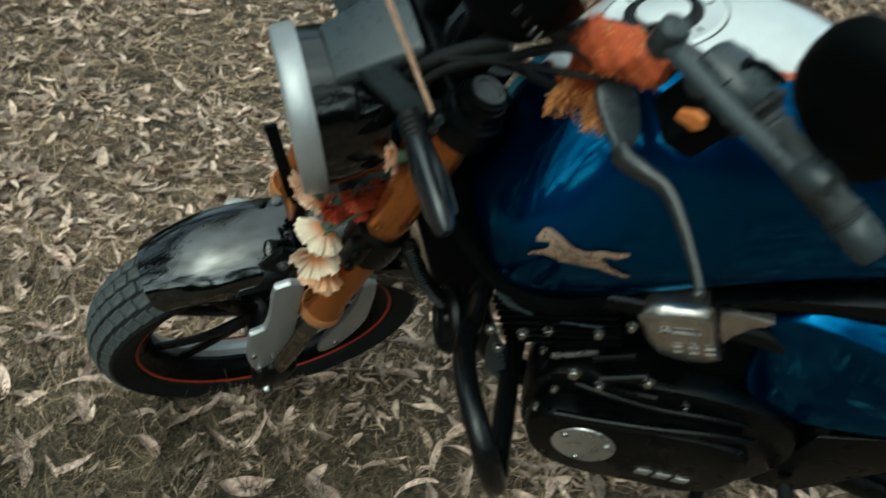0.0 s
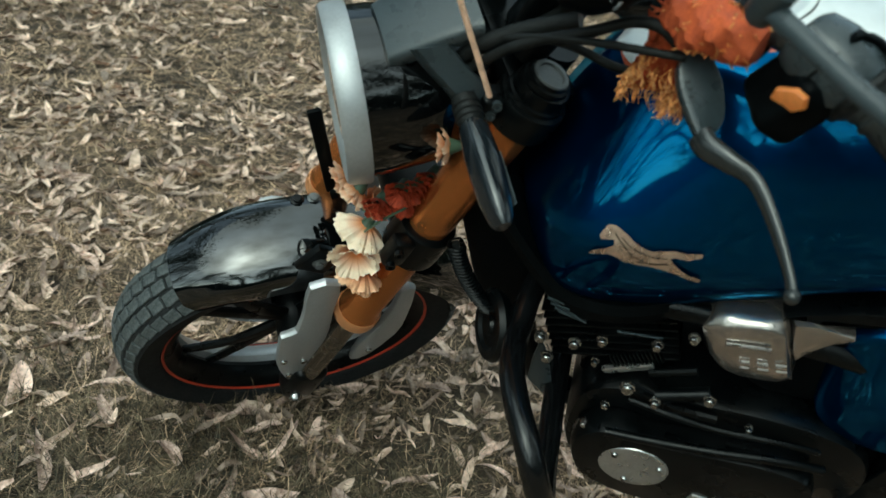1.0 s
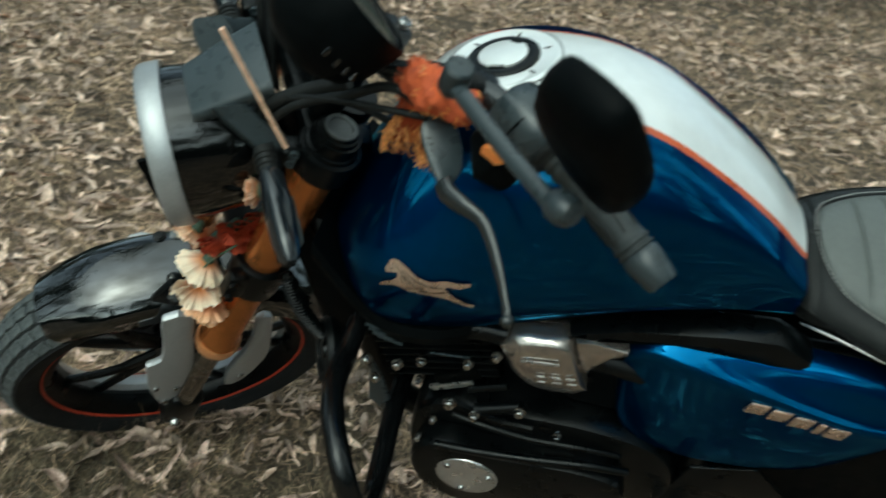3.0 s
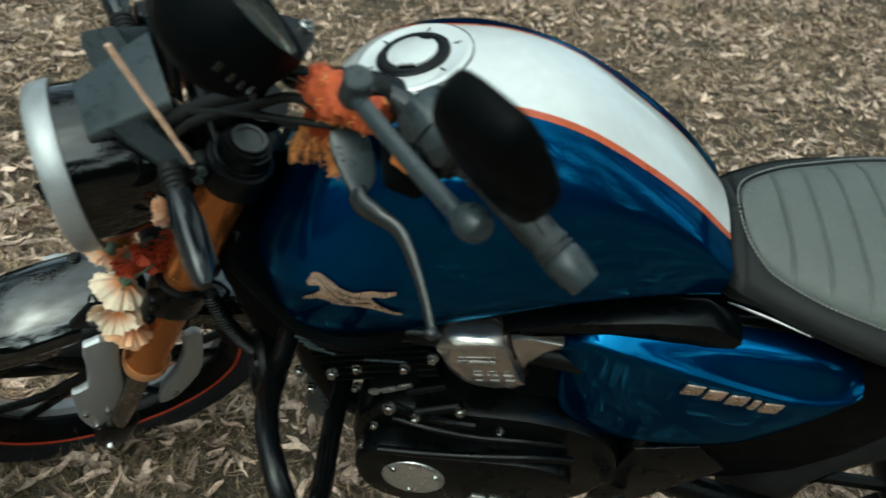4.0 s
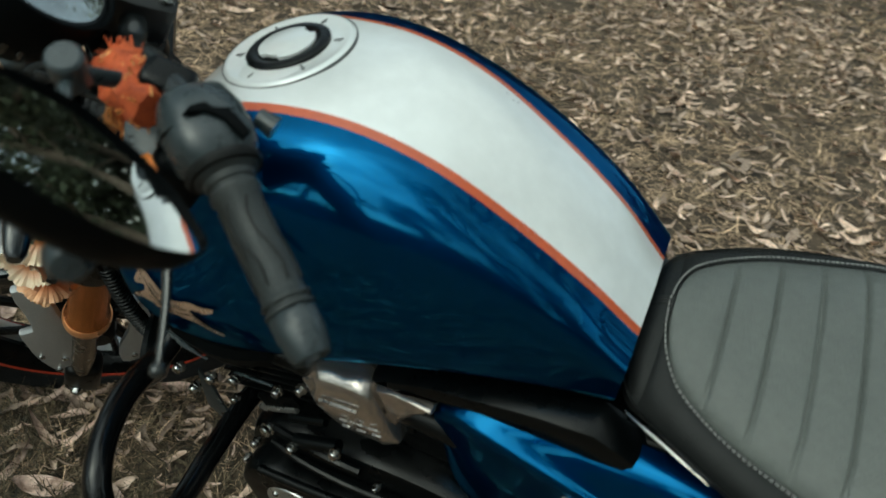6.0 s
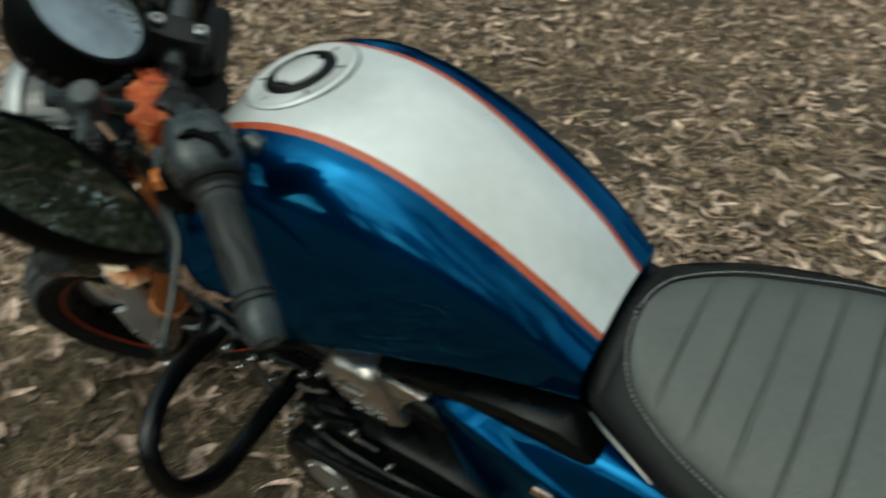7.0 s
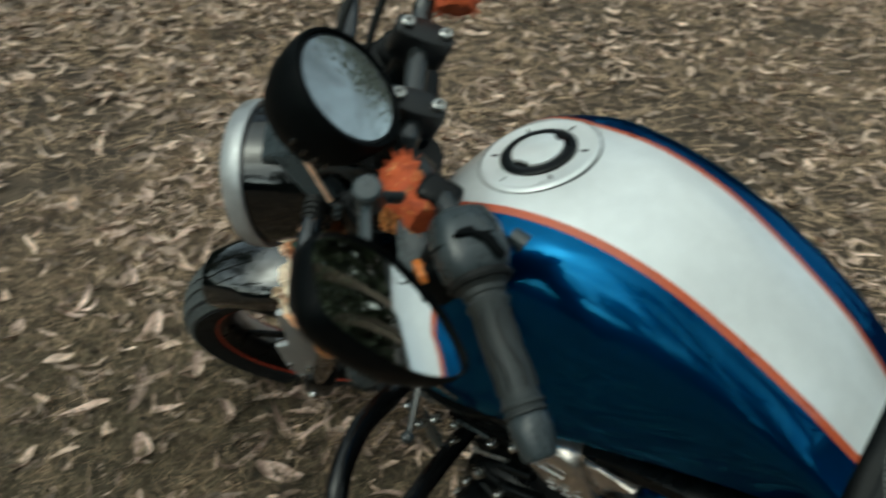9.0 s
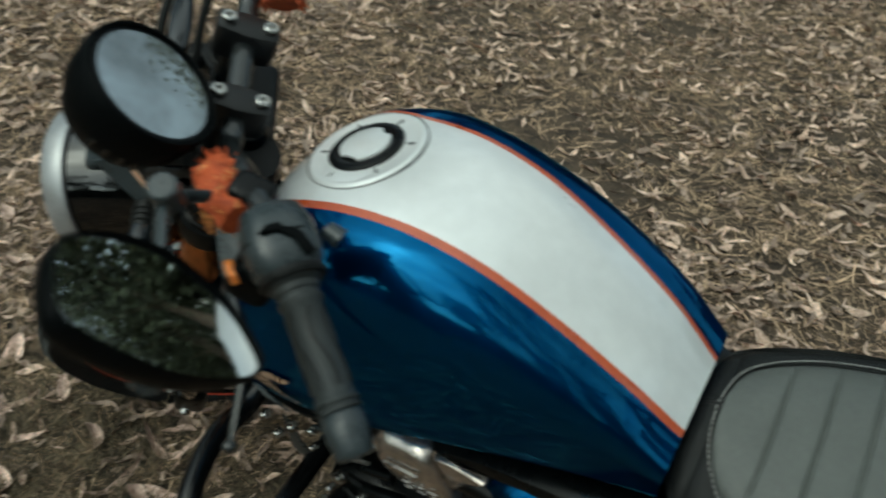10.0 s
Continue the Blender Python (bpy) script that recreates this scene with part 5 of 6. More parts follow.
# cables
for pts, r_ in (
    ([(0.06, 0.05, 0.69), (0.082, 0.075, 0.735), (0.081, 0.090, 0.772), (0.067, 0.100, 0.801), (0.054, 0.110, 0.823), (0.035, 0.125, 0.850)], 0.0078),
    ([(0.07, 0.075, 0.72), (0.078, 0.100, 0.761), (0.074, 0.115, 0.797), (0.062, 0.130, 0.827), (0.045, 0.150, 0.860), (0.032, 0.165, 0.889), (0.022, 0.180, 0.903), (0.007, 0.192, 0.901), (-0.003, 0.197, 0.894)], 0.0048),
    ([(0.050, 0.095, 0.80), (0.021, 0.115, 0.813), (0.0, 0.125, 0.815), (-0.017, 0.140, 0.819), (-0.029, 0.155, 0.830), (-0.032, 0.185, 0.865)], 0.0042),
    ([(0.000, 0.205, 0.898), (0.050, 0.150, 0.850), (0.072, 0.105, 0.800), (0.060, 0.060, 0.740), (0.02, 0.02, 0.66)], 0.0035),
    ([(0.010, -0.145, 0.905), (0.065, -0.10, 0.880), (0.085, -0.03, 0.83), (0.06, 0.01, 0.74)], 0.005),
    ([(0.000, -0.15, 0.898), (0.04, -0.11, 0.84), (0.05, -0.05, 0.77), (0.03, 0.0, 0.69)], 0.005),
):
    steer_part("cable", tube(pts, r_, 10, 7), RUBBER, bar, "black control cable")
steer_part("ignition_barrel", lathe([(0.0, 0.772), (0.013, 0.772), (0.015, 0.778), (0.020, 0.778), (0.024, 0.770), (0.027, 0.74), (0.0, 0.74)], 32, Matrix.Translation((-0.015, 0.025, 0.0)), cap=False), BLACKM, bar)


# ---- garlands ----
def petal_disc(bm, m, r, n, cup, frill, rnd):
    """A frilled flower head: n ruffled petals with fine pleats."""
    c = bm.verts.new(m @ Vector((0, 0, 0)))
    ringv, q = [], n * 8
    jit = [rnd.uniform(-1, 1) for _ in range(n)]
    for row in (0.25, 0.5, 0.72, 0.88, 1.0):
        vs = []
        for j in range(q):
            a = 2 * math.pi * j / q
            k = j * n / q
            lobe = 1 - 0.10 * row * (2 * abs(k % 1 - 0.5)) ** 3 + 0.06 * row * jit[int(k)] + 0.03 * row * row * math.sin(a * n * 4 + row)
            pleat = frill * row * row * (0.6 * math.cos(a * n + jit[int(k)]) + 0.4 * math.cos(a * n * 2.5))
            vs.append(bm.verts.new(m @ Vector((r * row * lobe * math.cos(a), r * row * lobe * math.sin(a), r * (cup * (row ** 1.5) * (1 + 0.2 * jit[int(k)]) + pleat)))))
        ringv.append(vs)
    for j in range(q):
        bm.faces.new((c, ringv[0][j], ringv[0][(j + 1) % q]))
        for a, b in zip(ringv, ringv[1:]):
            bm.faces.new((a[j], b[j], b[(j + 1) % q], a[(j + 1) % q]))
    return bm


SW = BIKE @ STEER
rnd = random.Random(5)


def flower(name, p, axis, r, mat, label, n=9, cup=0.5, layers=2):
    ob = thing(name, SW @ frame_at(p, axis), label, "flower", "flowers on the fork")
    bm = bmesh.new()
    for k in range(layers):
        petal_disc(bm, Matrix.Translation((0, 0, 0.006 * k)) @ Matrix.Rotation(0.3 * k, 4, "Z"), r * (1 - 0.2 * k), n, cup + 0.15 * k, 0.09, rnd)
    part("petals", bm, mat, ob, smooth=True)
    part("calyx", lathe([(0.0, -0.012), (0.004, -0.010), (0.007, -0.002), (0.009, 0.004), (0.0, 0.004)], 12, cap=False), STEM, ob)
    return ob


for p, ax_, r, mat in (
    ((0.074, 0.096, 0.476), (0.30, 0.25, -0.92), 0.036, PETAL), ((0.081, 0.114, 0.444), (0.35, 0.92, 0.05), 0.033, PETAL), ((0.064, 0.128, 0.418), (0.15, 0.30, -0.95), 0.031, PETALO),
    ((0.094, 0.072, 0.514), (0.5, 0.3, -0.8), 0.022, PETAL), ((0.104, 0.054, 0.512), (0.8, 0.0, -0.5), 0.020, PETAL), ((0.072, 0.130, 0.676), (0.75, -0.15, -0.35), 0.019, PETAL), ((0.080, 0.088, 0.500), (-0.45, 0.25, 0.85), 0.021, PETALO),
):
    flower("garland_flower", p, ax_, r, mat, "cream frilled garland flower hanging at the fork" if mat is PETAL else "peach frilled garland flower hanging at the fork")
for f_, h_ in ((0.057, 0.552), (0.038, 0.556), (0.024, 0.571), (0.018, 0.540), (0.043, 0.530), (0.070, 0.522)):
    flower("marigold", (f_ + 0.004, 0.088 + 0.006 * rnd.random(), h_), (0.5, 0.8, rnd.uniform(-0.4, 0.4)), 0.019, PETALR, "red-orange marigold head tucked beside the fork", 11, 0.7, 3)
string = thing("garland_string", SW, "thin green garland string hanging from the fork", "string")
part("strand", tube([(0.060, 0.118, 0.545), (0.078, 0.112, 0.50), (0.082, 0.108, 0.46), (0.075, 0.122, 0.42), (0.070, 0.130, 0.40)], 0.0016, 6, 5), STEM, string)
wire = thing("copper_wire", SW, "thin copper-coloured wire across the headlight cowl", "wire")
part("strand", tube([(0.148, 0.070, 0.845), (0.105, 0.095, 0.793), (0.062, 0.120, 0.741)], 0.0030, 8, 5), COPPER, wire)


def ruffle(name, pts, r, label, seed):
    """A puckered cloth sleeve round a bar, with a tinselled hem."""
    q = random.Random(seed)
    ob = thing(name, SW, label, "garland", "cloth garlands")
    c = spline(pts, 10)
    rings = []
    for i, p in enumerate(c):
        z = (c[min(i + 1, len(c) - 1)] - c[max(0, i - 1)]).normalized()
        fm = frame_at(p, z)
        k = 0.55 + 0.45 * math.sin(math.pi * (i + 1) / (len(c) + 1)) ** 0.5
        rings.append([fm @ Vector((r * k * (1 + 0.10 * math.sin(3 * a + i * 0.35) + 0.07 * math.sin(7 * a - i * 0.6) + 0.05 * q.uniform(-1, 1)) * math.cos(a), r * k * (1 + 0.10 * math.sin(3 * a + i * 0.35) + 0.07 * math.sin(7 * a - i * 0.6) + 0.05 * q.uniform(-1, 1)) * math.sin(a), 0)) for a in (2 * math.pi * j / 22 for j in range(22))])
    part("cloth", loft(rings), CLOTH, ob)
    tb = bmesh.new()
    for _ in range(110):
        ring = rings[min(len(rings) - 2, max(1, int(q.gauss(0.75, 0.18) * len(rings))))] if q.random() < 0.7 else rings[q.randrange(2, len(rings) - 2)]
        p = Vector(q.choice(ring))
        d = Vector((q.uniform(-1, 1), q.uniform(-0.3, 1), q.uniform(-1, 0.6))).normalized()
        box((0.0008, 0.0013, q.uniform(0.004, 0.008)), frame_at(p + d * 0.002, d), 0, tb)
    part("tinsel", tb, TINSEL, ob, "gold tinsel threads")
    fb = bmesh.new()
    lead = (c[0] - c[2]).normalized()
    for _ in range(90):
        p = Vector(q.choice(rings[q.randrange(0, 6)]))
        d = (lead * q.uniform(0.2, 1.0) + 0.6 * (p - c[3]).normalized() + 0.4 * Vector((q.uniform(-1, 1), q.uniform(-1, 1), q.uniform(-1, 1)))).normalized()
        tube([p, p + d * q.uniform(0.004, 0.010)], [0.0012, 0.0003], 4, 1, bm=fb)
    part("frayed_edge", fb, CLOTH, ob)
    return ob


g1 = ruffle("cloth_garland", [(0.007, 0.170, 0.908), (0.006, 0.182, 0.916), (0.003, 0.197, 0.925), (-0.004, 0.214, 0.935), (-0.014, 0.236, 0.944)], 0.0205, "crumpled orange cloth garland wrapped round the handlebar", 1)
HANG = [Vector(p) for p in ((0.010, 0.178, 0.905), (0.003, 0.188, 0.884), (-0.004, 0.195, 0.866), (-0.018, 0.200, 0.846))]
q = random.Random(8)
tail = bmesh.new()
hang = spline(HANG, 6)
strip = []
for i, c in enumerate(hang):
    t = i / (len(hang) - 1)
    row = []
    for j in range(11):
        u = j / 10 - 0.5
        wd_ = 0.040 + 0.012 * t
        row.append(c + Vector((-0.60 * wd_ * u + 0.007 * math.sin(5 * t + 7 * u) + 0.002 * q.uniform(-1, 1), 0.75 * wd_ * u, 0.25 * wd_ * u + 0.004 * math.sin(9 * u + 3 * t))))
    strip.append(row)
loft(strip, False, False, tail)
r_ = bmesh.ops.solidify(tail, geom=tail.faces[:], thickness=0.002)
part("hanging_end", tail, CLOTH, g1, "frayed hanging cloth end")
fr_ = bmesh.new()
down = (SW.to_3x3().inverted() @ Vector((0, 0, -1))).normalized()
for _ in range(340):
    i = min(len(strip) - 1, int(len(strip) * (0.30 + 0.71 * q.random() ** 0.6)))
    p = Vector(q.choice(strip[i])) + Vector((0.003, 0.002, 0))
    d = (down + 0.55 * Vector((q.uniform(-1, 1), q.uniform(-1, 1), q.uniform(-1, 1)))).normalized()
    e = (down + 0.9 * Vector((q.uniform(-1, 1), q.uniform(-1, 1), q.uniform(-1, 1)))).normalized()
    ln_ = q.uniform(0.005, 0.013)
    tube([p, p + d * ln_ * 0.6, p + (d + e) * ln_ * 0.6], 0.00042, 3, 2, bm=fr_)
part("fringe", fr_, TINSEL, g1, "gold tinsel fringe")
ruffle("cloth_garland", [(-0.034, -0.064, 0.880), (-0.030, -0.086, 0.890), (-0.022, -0.109, 0.913), (-0.016, -0.139, 0.933)], 0.027, "crumpled orange cloth garland wrapped round the far handlebar", 2)

# ---- grass, leaves, trees ----
rg = np.random.default_rng(11)


def strip_mesh(name, verts, faces, mat, parent=None):
    me = bpy.data.meshes.new(name)
    me.from_pydata(verts, [], faces)
    me.materials.append(mat)
    for p in me.polygons:
        p.use_smooth = True
    ob = new(name, me)
    ob.parent = parent
    return ob


def lumps(x, y):
    """height() for whole arrays."""
    return np.array([height(a, b) for a, b in zip(x, y)])


def blades(count, lo, hi, length, width, lift, seed, gather=None, thin=(0, 0, 0, 0), clear=None):
    """Bent, tangled grass blades over a rectangle, in four rows each, thinning out over some metres towards its west, east, south and north sides and leaving a clear rectangle bare."""
    g = np.random.default_rng(seed)
    x, y = g.uniform(lo[0], hi[0], count), g.uniform(lo[1], hi[1], count)
    if gather:
        x, y = g.normal(gather[0], gather[2], count), np.maximum(0.1, g.normal(gather[1], gather[3], count))
    dens = np.sin(x * 3.1 + seed) * np.sin(y * 2.7 + 1.3 * seed) + 0.7 * np.sin(x * 9.3 + y * 4.1 + seed) * np.sin(y * 8.1 - x * 5.0) + 0.4 * np.sin(x * 23 - y * 17)
    keep = dens > g.uniform(-1.7, 0.7, count)
    if clear:
        keep &= (x < clear[0]) | (x > clear[2]) | (y < clear[1]) | (y > clear[3])
    wave = 0.25 * np.sin(x * 2.3 + y * 1.1) + 0.2 * np.sin(y * 3.7 - x * 1.9)
    for gap, width_ in zip((x - lo[0], hi[0] - x, y - lo[1], hi[1] - y), thin):
        if width_:
            keep &= gap > width_ * np.clip(g.uniform(0, 1, count) + wave, 0, 1.2)
    x, y = x[keep], y[keep]
    n = len(x)
    z0 = lumps(x, y)
    a = g.uniform(0, 2 * np.pi, n)
    bend = g.normal(0, 1.1, n)
    ln, w = length * g.uniform(0.35, 1.6, n), width * g.uniform(0.5, 1.5, n)
    up, top = g.uniform(0.0, 1.0, n) ** 2 * lift, g.uniform(-1.6, 2.0, n)
    base = g.uniform(-0.002, 0.012, n)
    rows_, px, py = [], x.copy(), y.copy()
    for k in range(4):
        t = k / 3
        ang = a + bend * t
        if k:
            px, py = px + np.cos(ang) * ln / 3, py + np.sin(ang) * ln / 3
        pz = z0 + base + ln * up * (t * 1.0 - 0.75 * t * t * top)
        hw = w * (0.5 * (1 - 0.85 * t * t))
        sx, sy = -np.sin(ang) * hw, np.cos(ang) * hw
        pz = np.maximum(pz, z0 - 0.003)
        rows_ += [np.stack([px - sx, py - sy, pz], -1), np.stack([px + sx, py + sy, pz + 0.3 * hw], -1)]
    verts = np.stack(rows_, 1).reshape(-1, 3)
    b = 8 * np.arange(n)[:, None]
    faces = np.concatenate([b + np.array([[2 * k, 2 * k + 1, 2 * k + 3, 2 * k + 2]]) for k in range(3)])
    return verts.tolist(), faces.tolist()


v, f = blades(138000, (-1.5, 0.15), (1.5, 2.3), 0.038, 0.0018, 0.75, 1)
tagged(strip_mesh("dry_grass", v, f, GRASS), "withered tan grass blades matted on the soil", "grass", kind="stuff")
v, f = blades(60000, (-1.4, 0.15), (1.1, 1.7), 0.030, 0.0020, 0.95, 4, (-0.32, 0.86, 0.44, 0.26))
tagged(strip_mesh("green_grass", v, f, GRASSG), "short faded green grass between dead blades", "grass", kind="stuff")
v, f = blades(102000, (-3.9, 1.9), (4.5, 6.8), 0.080, 0.0055, 0.35, 2, thin=(1.2, 1.4, 0, 0.8))
v3, f3 = blades(58000, (-6.0, -0.6), (-1.5, 4.5), 0.07, 0.0045, 0.4, 6, thin=(1.5, 0, 0.9, 0.5))
v5, f5 = blades(34000, (-2.6, -2.4), (3.6, 0.6), 0.085, 0.006, 0.35, 12, thin=(0.6, 1.4, 1.3, 0.3))
v2, f2 = blades(30000, (-8, 6.0), (8, 12), 0.14, 0.012, 0.35, 3)
v4, f4 = blades(78000, (-9, -9), (10, 9), 0.15, 0.016, 0.3, 9, thin=(2, 2, 2, 2), clear=(-2.6, -1.2, 3.2, 6.0))
nv = len(v)
v, f = v + v2, f + [[nv + i for i in q_] for q_ in f2]
nv = len(v)
v, f = v + v3, f + [[nv + i for i in q_] for q_ in f3]
nv = len(v)
v, f = v + v4, f + [[nv + i for i in q_] for q_ in f4]
nv = len(v)
v, f = v + v5, f + [[nv + i for i in q_] for q_ in f5]
tagged(strip_mesh("far_grass", v, f, GRASS), "withered grass further from the motorcycle", "grass", kind="stuff")


def leaf_verts(length, width, curl, twist, bend, q, n=9, us=(-1, -0.5, 0, 0.5, 1)):
    """One curled leaf blade: rows across, folded along the midrib."""
    rows_, nu, x, y = [], len(us), 0.0, 0.0
    for i in range(n):
        t = i / (n - 1)
        w = width * 0.5 * (math.sin(math.pi * min(1, t * 0.96 + 0.04)) ** (0.75 if width > 0.2 * length else 0.5)) * (1 - 0.2 * t)
        ang = bend * (t - 0.5) + (0.12 if width > 0.2 * length else 0.4) * math.sin(5 * t + 2 * q)
        if i:
            x, y = x + length / (n - 1) * math.cos(ang), y + length / (n - 1) * math.sin(ang)
        z = curl * length * (2 * t - 1) ** 2 + 0.006 + 0.006 * math.sin(7 * t + q)
        tw = twist * (t - 0.5)
        for u in us:
            fold = 0.55 * abs(u) * w
            rows_.append((x - math.sin(ang) * u * w * math.cos(tw), y + math.cos(ang) * u * w * math.cos(tw), z + fold * math.cos(tw) + u * w * math.sin(tw)))
    faces = [(i * nu + j, i * nu + j + 1, i * nu + j + nu + 1, i * nu + j + nu) for i in range(n - 1) for j in range(nu - 1)]
    lo = min(p[2] for p in rows_)
    cx, cy = sum(p[0] for p in rows_) / len(rows_), sum(p[1] for p in rows_) / len(rows_)
    return [(x - cx, y - cy, z - lo) for x, y, z in rows_], faces


LEAF_KINDS = [
    (0.105, 0.022, 0.06, 0.8, 0.9), (0.125, 0.017, 0.14, 2.6, 2.2), (0.085, 0.034, 0.09, 0.6, 0.4), (0.150, 0.015, 0.08, 2.4, 2.9),
    (0.085, 0.034, 0.26, 0.9, 0.7), (0.115, 0.015, 0.18, 2.2, -2.6), (0.095, 0.024, 0.09, 1.6, -1.4), (0.065, 0.022, 0.20, 2.0, 1.8),
]
leaf_meshes = []
for i, k in enumerate(LEAF_KINDS):
    me = bpy.data.meshes.new("leaf")
    vv, ff = leaf_verts(*k, i)
    me.from_pydata(vv, [], ff)
    me.materials.append(LEAFM)
    for p in me.polygons:
        p.use_smooth = True
    leaf_meshes.append(me)


def scatter(count, lo, hi):
    out = []
    while len(out) < count:
        x, y = rg.uniform(lo[0], hi[0]), rg.uniform(lo[1], hi[1])
        if noise.noise((x * 1.7, y * 1.7, 20)) < rg.uniform(-0.8, 0.3):
            continue
        if 0.2 < y < (1.10 if x < -0.25 else 0.98) and -1.5 < x < 1.2 and rg.random() < 0.66:
            continue  # mostly short grass here; leaves thinned further to dim the foreground
        out.append((x, y))
    return out


# leaves that stand out near the front wheel
PLACED = [(-0.785, 1.05, 2, 1.9, 1.15), (-0.80, 1.251, 0, 0.1, 0.95), (-0.441, 0.969, 6, -0.5, 0.9), (-0.367, 1.106, 4, 0.2, 0.9), (-0.30, 1.03, 1, 0.15, 1.0), (-0.33, 0.92, 3, 1.1, 1.0), (-0.24, 0.93, 4, 0.4, 1.0), (-0.12, 0.90, 3, 0.5, 1.0), (-0.10, 0.95, 2, -0.6, 0.9), (-0.02, 1.02, 5, 1.0, 1.0), (-0.62, 1.10, 1, -0.9, 1.0), (-0.58, 1.02, 0, -0.7, 1.0)]
spots = [(x, y, k, a, s * 1.2) for x, y, k, a, s in PLACED]
for x, y in scatter(278, (-1.3, 0.45), (1.0, 2.2)):
    spots.append((x, y, int(rg.integers(0, 8)), rg.uniform(0, 6.3), rg.uniform(0.65, 1.25)))
for x, y, k, a, s in spots:
    ob = new("leaf", leaf_meshes[k])
    ob.parent = ground
    ob.matrix_basis = Matrix.Translation((x, y, height(x, y) + rg.uniform(0.004, 0.014))) @ Matrix.Rotation(a, 4, "Z") @ Matrix.Rotation(rg.uniform(-0.5, 0.5), 4, "X") @ Matrix.Rotation(rg.uniform(-0.25, 0.25), 4, "Y") @ Matrix.Diagonal((s, s, s, 1))
vs, fs = [], []


def litter(count, lo, hi, smin, smax, **shape):
    for x, y in scatter(count, lo, hi):
        k = list(LEAF_KINDS[int(rg.integers(0, 8))])
        k[4] *= rg.uniform(0.15, 0.9)
        vv, ff = leaf_verts(*k, rg.uniform(0, 6), **shape)
        s = rg.uniform(smin, smax)
        m = Matrix.Translation((x, y, height(x, y) + rg.uniform(0.0, 0.02))) @ Matrix.Rotation(rg.uniform(0, 6.3), 4, "Z") @ Matrix.Rotation(rg.uniform(-0.6, 0.6), 4, "X") @ Matrix.Rotation(rg.uniform(-0.4, 0.4), 4, "Y")
        b = len(vs)
        vs.extend([m @ (Vector(p) * s) for p in vv])
        fs.extend([tuple(b + i for i in q_) for q_ in ff])


litter(4200, (-1.5, 0.3), (1.3, 2.6), 0.25, 0.85)
COARSE = dict(n=6, us=(-1, 0, 1))
litter(8500, (-3.8, 1.6), (4.2, 7.5), 0.5, 1.2, **COARSE)
litter(3000, (-5.5, 0.3), (-1.4, 4.5), 0.45, 1.2, **COARSE)
litter(5000, (-8, 5.5), (9, 12.0), 0.8, 1.6, n=5, us=(-1, 0, 1))
litter(3600, (-9, -8), (9, 0.6), 0.7, 1.5, n=5, us=(-1, 0, 1))
litter(1500, (1.2, 0.4), (8.5, 6.5), 0.6, 1.4, n=5, us=(-1, 0, 1))
tagged(strip_mesh("leaf_litter", vs, fs, LEAFS), "scattered pale dry curled leaves on the ground", "leaves", kind="stuff")


def tree(seed, tall):
    """Trunk with limbs and a loose crown of leaf clumps."""
    q = random.Random(seed)
    ob = thing("tree", Matrix(), "tall grove tree out of view, with a loose dark green crown", "tree", "grove trees")
    bm = bmesh.new()
    tips = []
    tube([(0, 0, -0.1), (0.1 * q.uniform(-1, 1), 0.1, tall * 0.35), (0.3 * q.uniform(-1, 1), 0.2, tall * 0.7), (0.4 * q.uniform(-1, 1), 0.1, tall)], [0.20, 0.16, 0.10, 0.03], 10, 5, bm=bm)
    for k in range(12):
        a, h0 = q.uniform(0, 6.3), tall * q.uniform(0.18, 0.9)
        ln = tall * q.uniform(0.18, 0.34)
        e = Vector((math.cos(a) * ln, math.sin(a) * ln, h0 + ln * q.uniform(0.2, 0.8)))
        tube([(0, 0.1, h0), (e.x * 0.5, e.y * 0.5, h0 + (e.z - h0) * 0.6), e], [0.07, 0.05, 0.015], 6, 4, bm=bm)
        tips += [e, e * 0.75 + Vector((0, 0, h0 * 0.25))]
    part("trunk", bm, BARK, ob)
    verts, faces = [], []
    for c in tips + [Vector((0, 0, tall))]:
        for _ in range(190):
            p = Vector(c) + Vector((q.gauss(0, 0.55), q.gauss(0, 0.55), q.gauss(0, 0.45)))
            d = Vector((q.uniform(-1, 1), q.uniform(-1, 1), q.uniform(-1.2, 0.4))).normalized()
            s = d.orthogonal().normalized() * q.uniform(0.03, 0.06)
            ln = q.uniform(0.14, 0.26)
            b = len(verts)
            verts += [p - s * 0.3, p + d * ln * 0.5 - s, p + d * ln, p + d * ln * 0.5 + s]
            faces.append((b, b + 1, b + 2, b + 3))
    strip_mesh("crown", verts, faces, FOLIAGE, ob)
    return ob


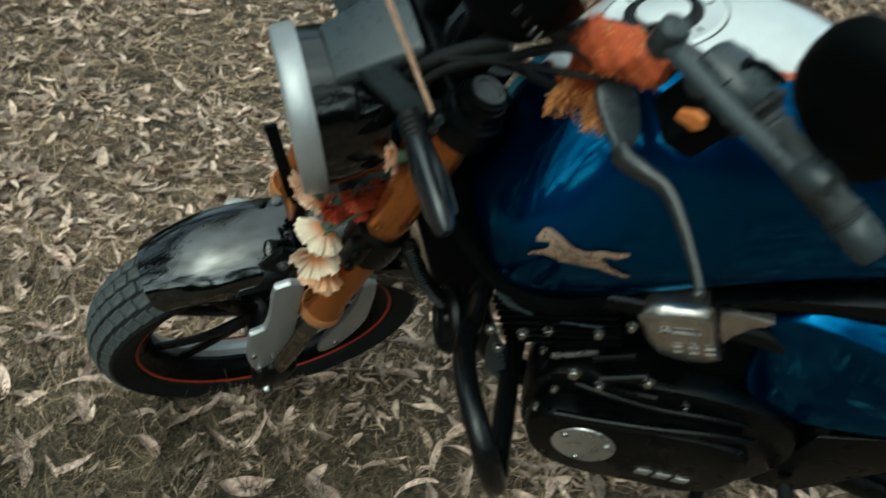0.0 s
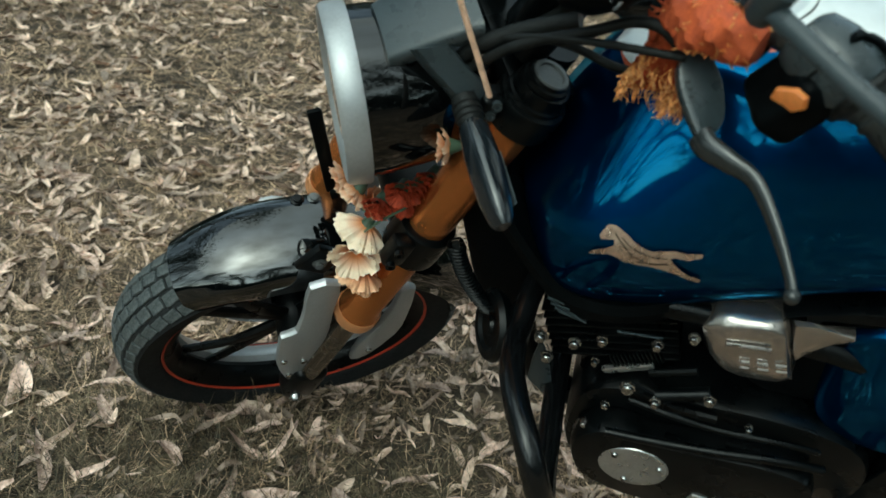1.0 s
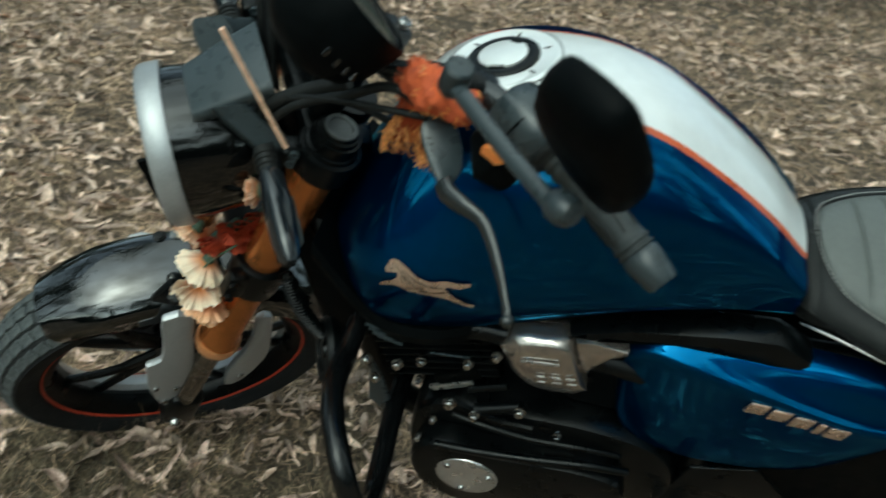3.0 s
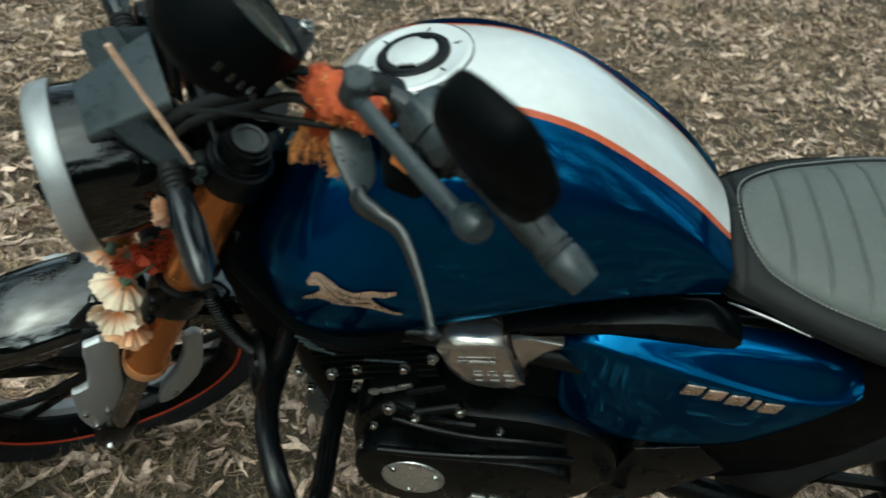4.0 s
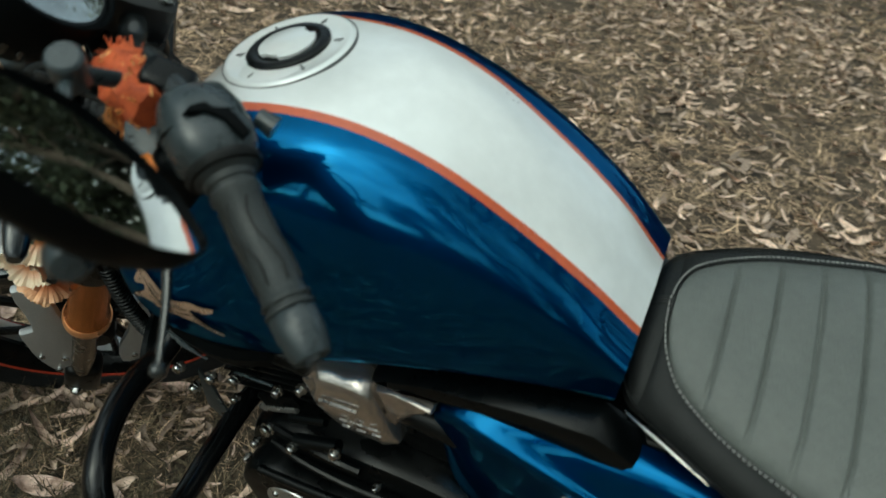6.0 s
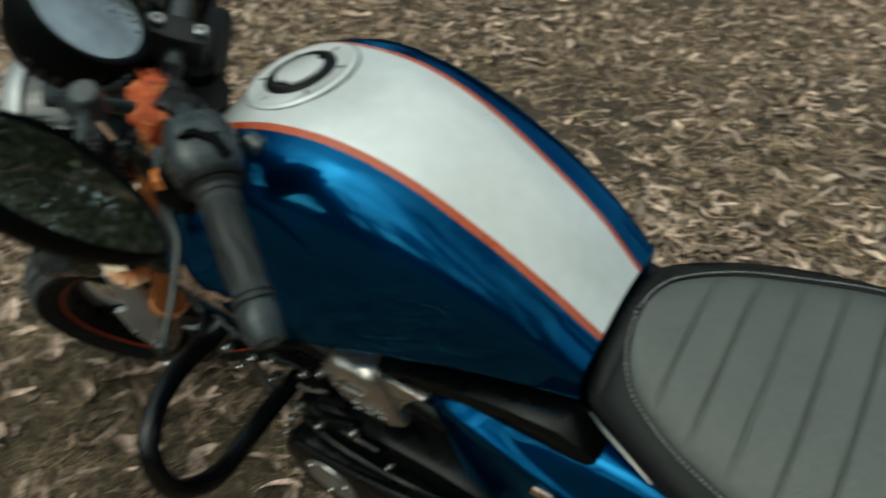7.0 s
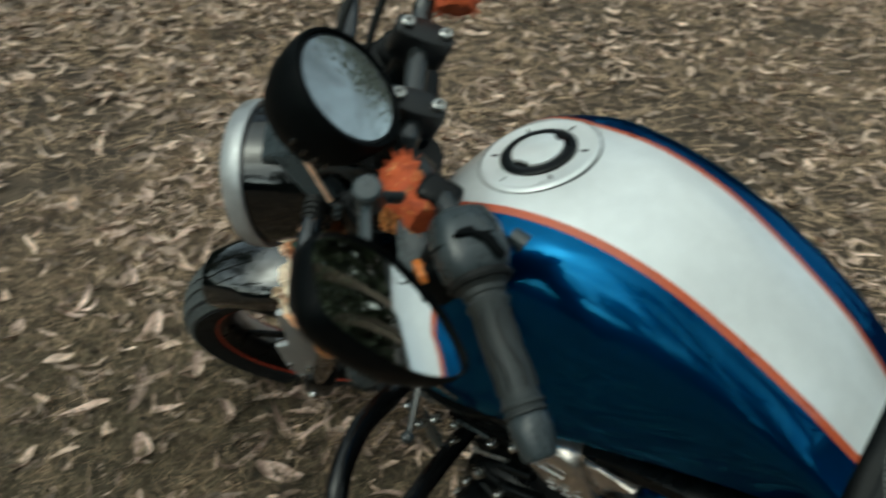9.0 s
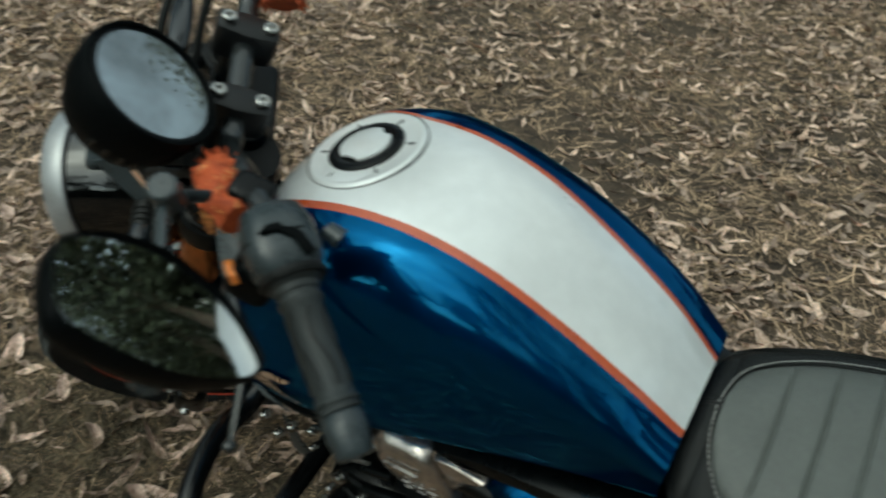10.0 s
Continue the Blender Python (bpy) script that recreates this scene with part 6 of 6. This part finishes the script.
trees = [tree(s, h) for s, h in ((1, 7.0), (2, 9.0), (3, 5.6))]
# never in view: places and sizes chosen for what paint and mirror reflect
SPOTS = [
    (-7.8, 4.8, 1, 1.25), (-6.8, -0.2, 0, 0.95), (-9.4, -3.4, 1, 0.9), (-6.4, -8.4, 1, 0.55), (2.8, -8.6, 0, 0.7), (6.0, -5.4, 1, 0.85), (7.4, -1.8, 0, 1.15), (8.0, 2.6, 1, 1.2),
    (-4.6, 11.8, 2, 0.8), (-2.4, 11.4, 2, 1.35), (-0.6, 11.0, 2, 1.4), (1.2, 11.5, 2, 1.3), (2.6, 11.9, 2, 0.85), (4.6, 11.4, 2, 0.8),
    (-7, 14.5, 1, 0.7), (-2, 15, 0, 0.8), (3, 15.5, 1, 0.65), (8, 15, 2, 0.9), (11, 6, 1, 1.1), (-11, 7, 2, 1.4), (-11, -1, 0, 1.2), (11, -4, 2, 1.5), (-9, 10.5, 2, 1.0), (9.5, 10.5, 0, 0.8),
    (-10, -7.0, 1, 0.8), (-4, -12.5, 1, 0.6), (-0.5, -13.0, 0, 0.7), (3.5, -12.5, 1, 0.6), (9.0, -8.5, 0, 1.5),
]
used = set()
for i, (x, y, k, s) in enumerate(SPOTS):
    m = Matrix.Translation((x, y, 0)) @ Matrix.Rotation(i * 1.7, 4, "Z") @ Matrix.Scale(s, 4)
    if k not in used:
        used.add(k)
        trees[k].matrix_world = m
    else:
        copy_thing(trees[k], m)

# belt of foliage out of view, added to darken what low reflections pick up
q = np.random.default_rng(31)
nw = 42000
az, rad = q.uniform(0, 2 * np.pi, nw), q.uniform(15.5, 19.5, nw)
# dips to the south-west so that the tank reflects open sky there
low_w = 1 - 0.6 * np.exp(-(((az - np.radians(238)) / 0.85) ** 4))
tall_w = 3.6 + 1.2 * np.sin(az * 7) * np.sin(az * 3 + 1) + 0.6 * np.sin(az * 19)
c = np.stack([rad * np.cos(az), 1 + rad * np.sin(az), low_w * tall_w * q.uniform(0, 1, nw) ** 0.8 + q.normal(0, 0.25, nw) + 0.2], -1)
d1, d2 = q.normal(0, 1, (nw, 3)), q.normal(0, 1, (nw, 3))
d1 /= np.linalg.norm(d1, axis=1)[:, None]
d2 /= np.linalg.norm(d2, axis=1)[:, None]
sz = q.uniform(0.22, 0.5, nw)[:, None]
v = np.stack([c - d1 * sz, c - d2 * sz * 0.45, c + d1 * sz, c + d2 * sz * 0.45], 1).reshape(-1, 3)
f = 4 * np.arange(nw)[:, None] + np.array([[0, 1, 2, 3]])
tagged(strip_mesh("far_woods", v.tolist(), f.tolist(), FOLIAGE), "unseen belt of dark green foliage, added to darken reflections", "woods", kind="stuff")

# tread blocks of the front tyre
tb_me = []
for row in range(3):
    bm = bmesh.new()
    box((0.0262, (0.0180, 0.0186, 0.0172)[row], 0.0060), Matrix(), 0.0012, bm, 1)
    me = bpy.data.meshes.new("tread_block")
    bm.to_mesh(me)
    bm.free()
    me.materials.append(TREAD)
    tb_me.append(me)
NB = 59
for k in range(NB):
    for row, (l_, r_, slope) in enumerate(((0.0110, 0.2950, 5), (0.0330, 0.2890, 24), (0.0520, 0.2755, 52), (-0.0110, 0.2950, -5), (-0.0330, 0.2890, -24))):
        a = 2 * math.pi * (k + 0.5 * (row % 2)) / NB
        ob = new("tread_block", tb_me[row % 3])
        ob.parent = tyre
        p = Vector((r_ * math.cos(a), LW + l_, r_ * math.sin(a)))
        rad = Vector((math.cos(a), 0, math.sin(a)))
        nz = rad * math.cos(radians(slope)) + Vector((0, 1, 0)) * math.sin(radians(slope))
        ob.matrix_basis = STEER @ frame_at(p, nz, Vector((-math.sin(a), 0, math.cos(a)))) @ Matrix.Rotation(0.10 if l_ > 0 else -0.10, 4, "Z")
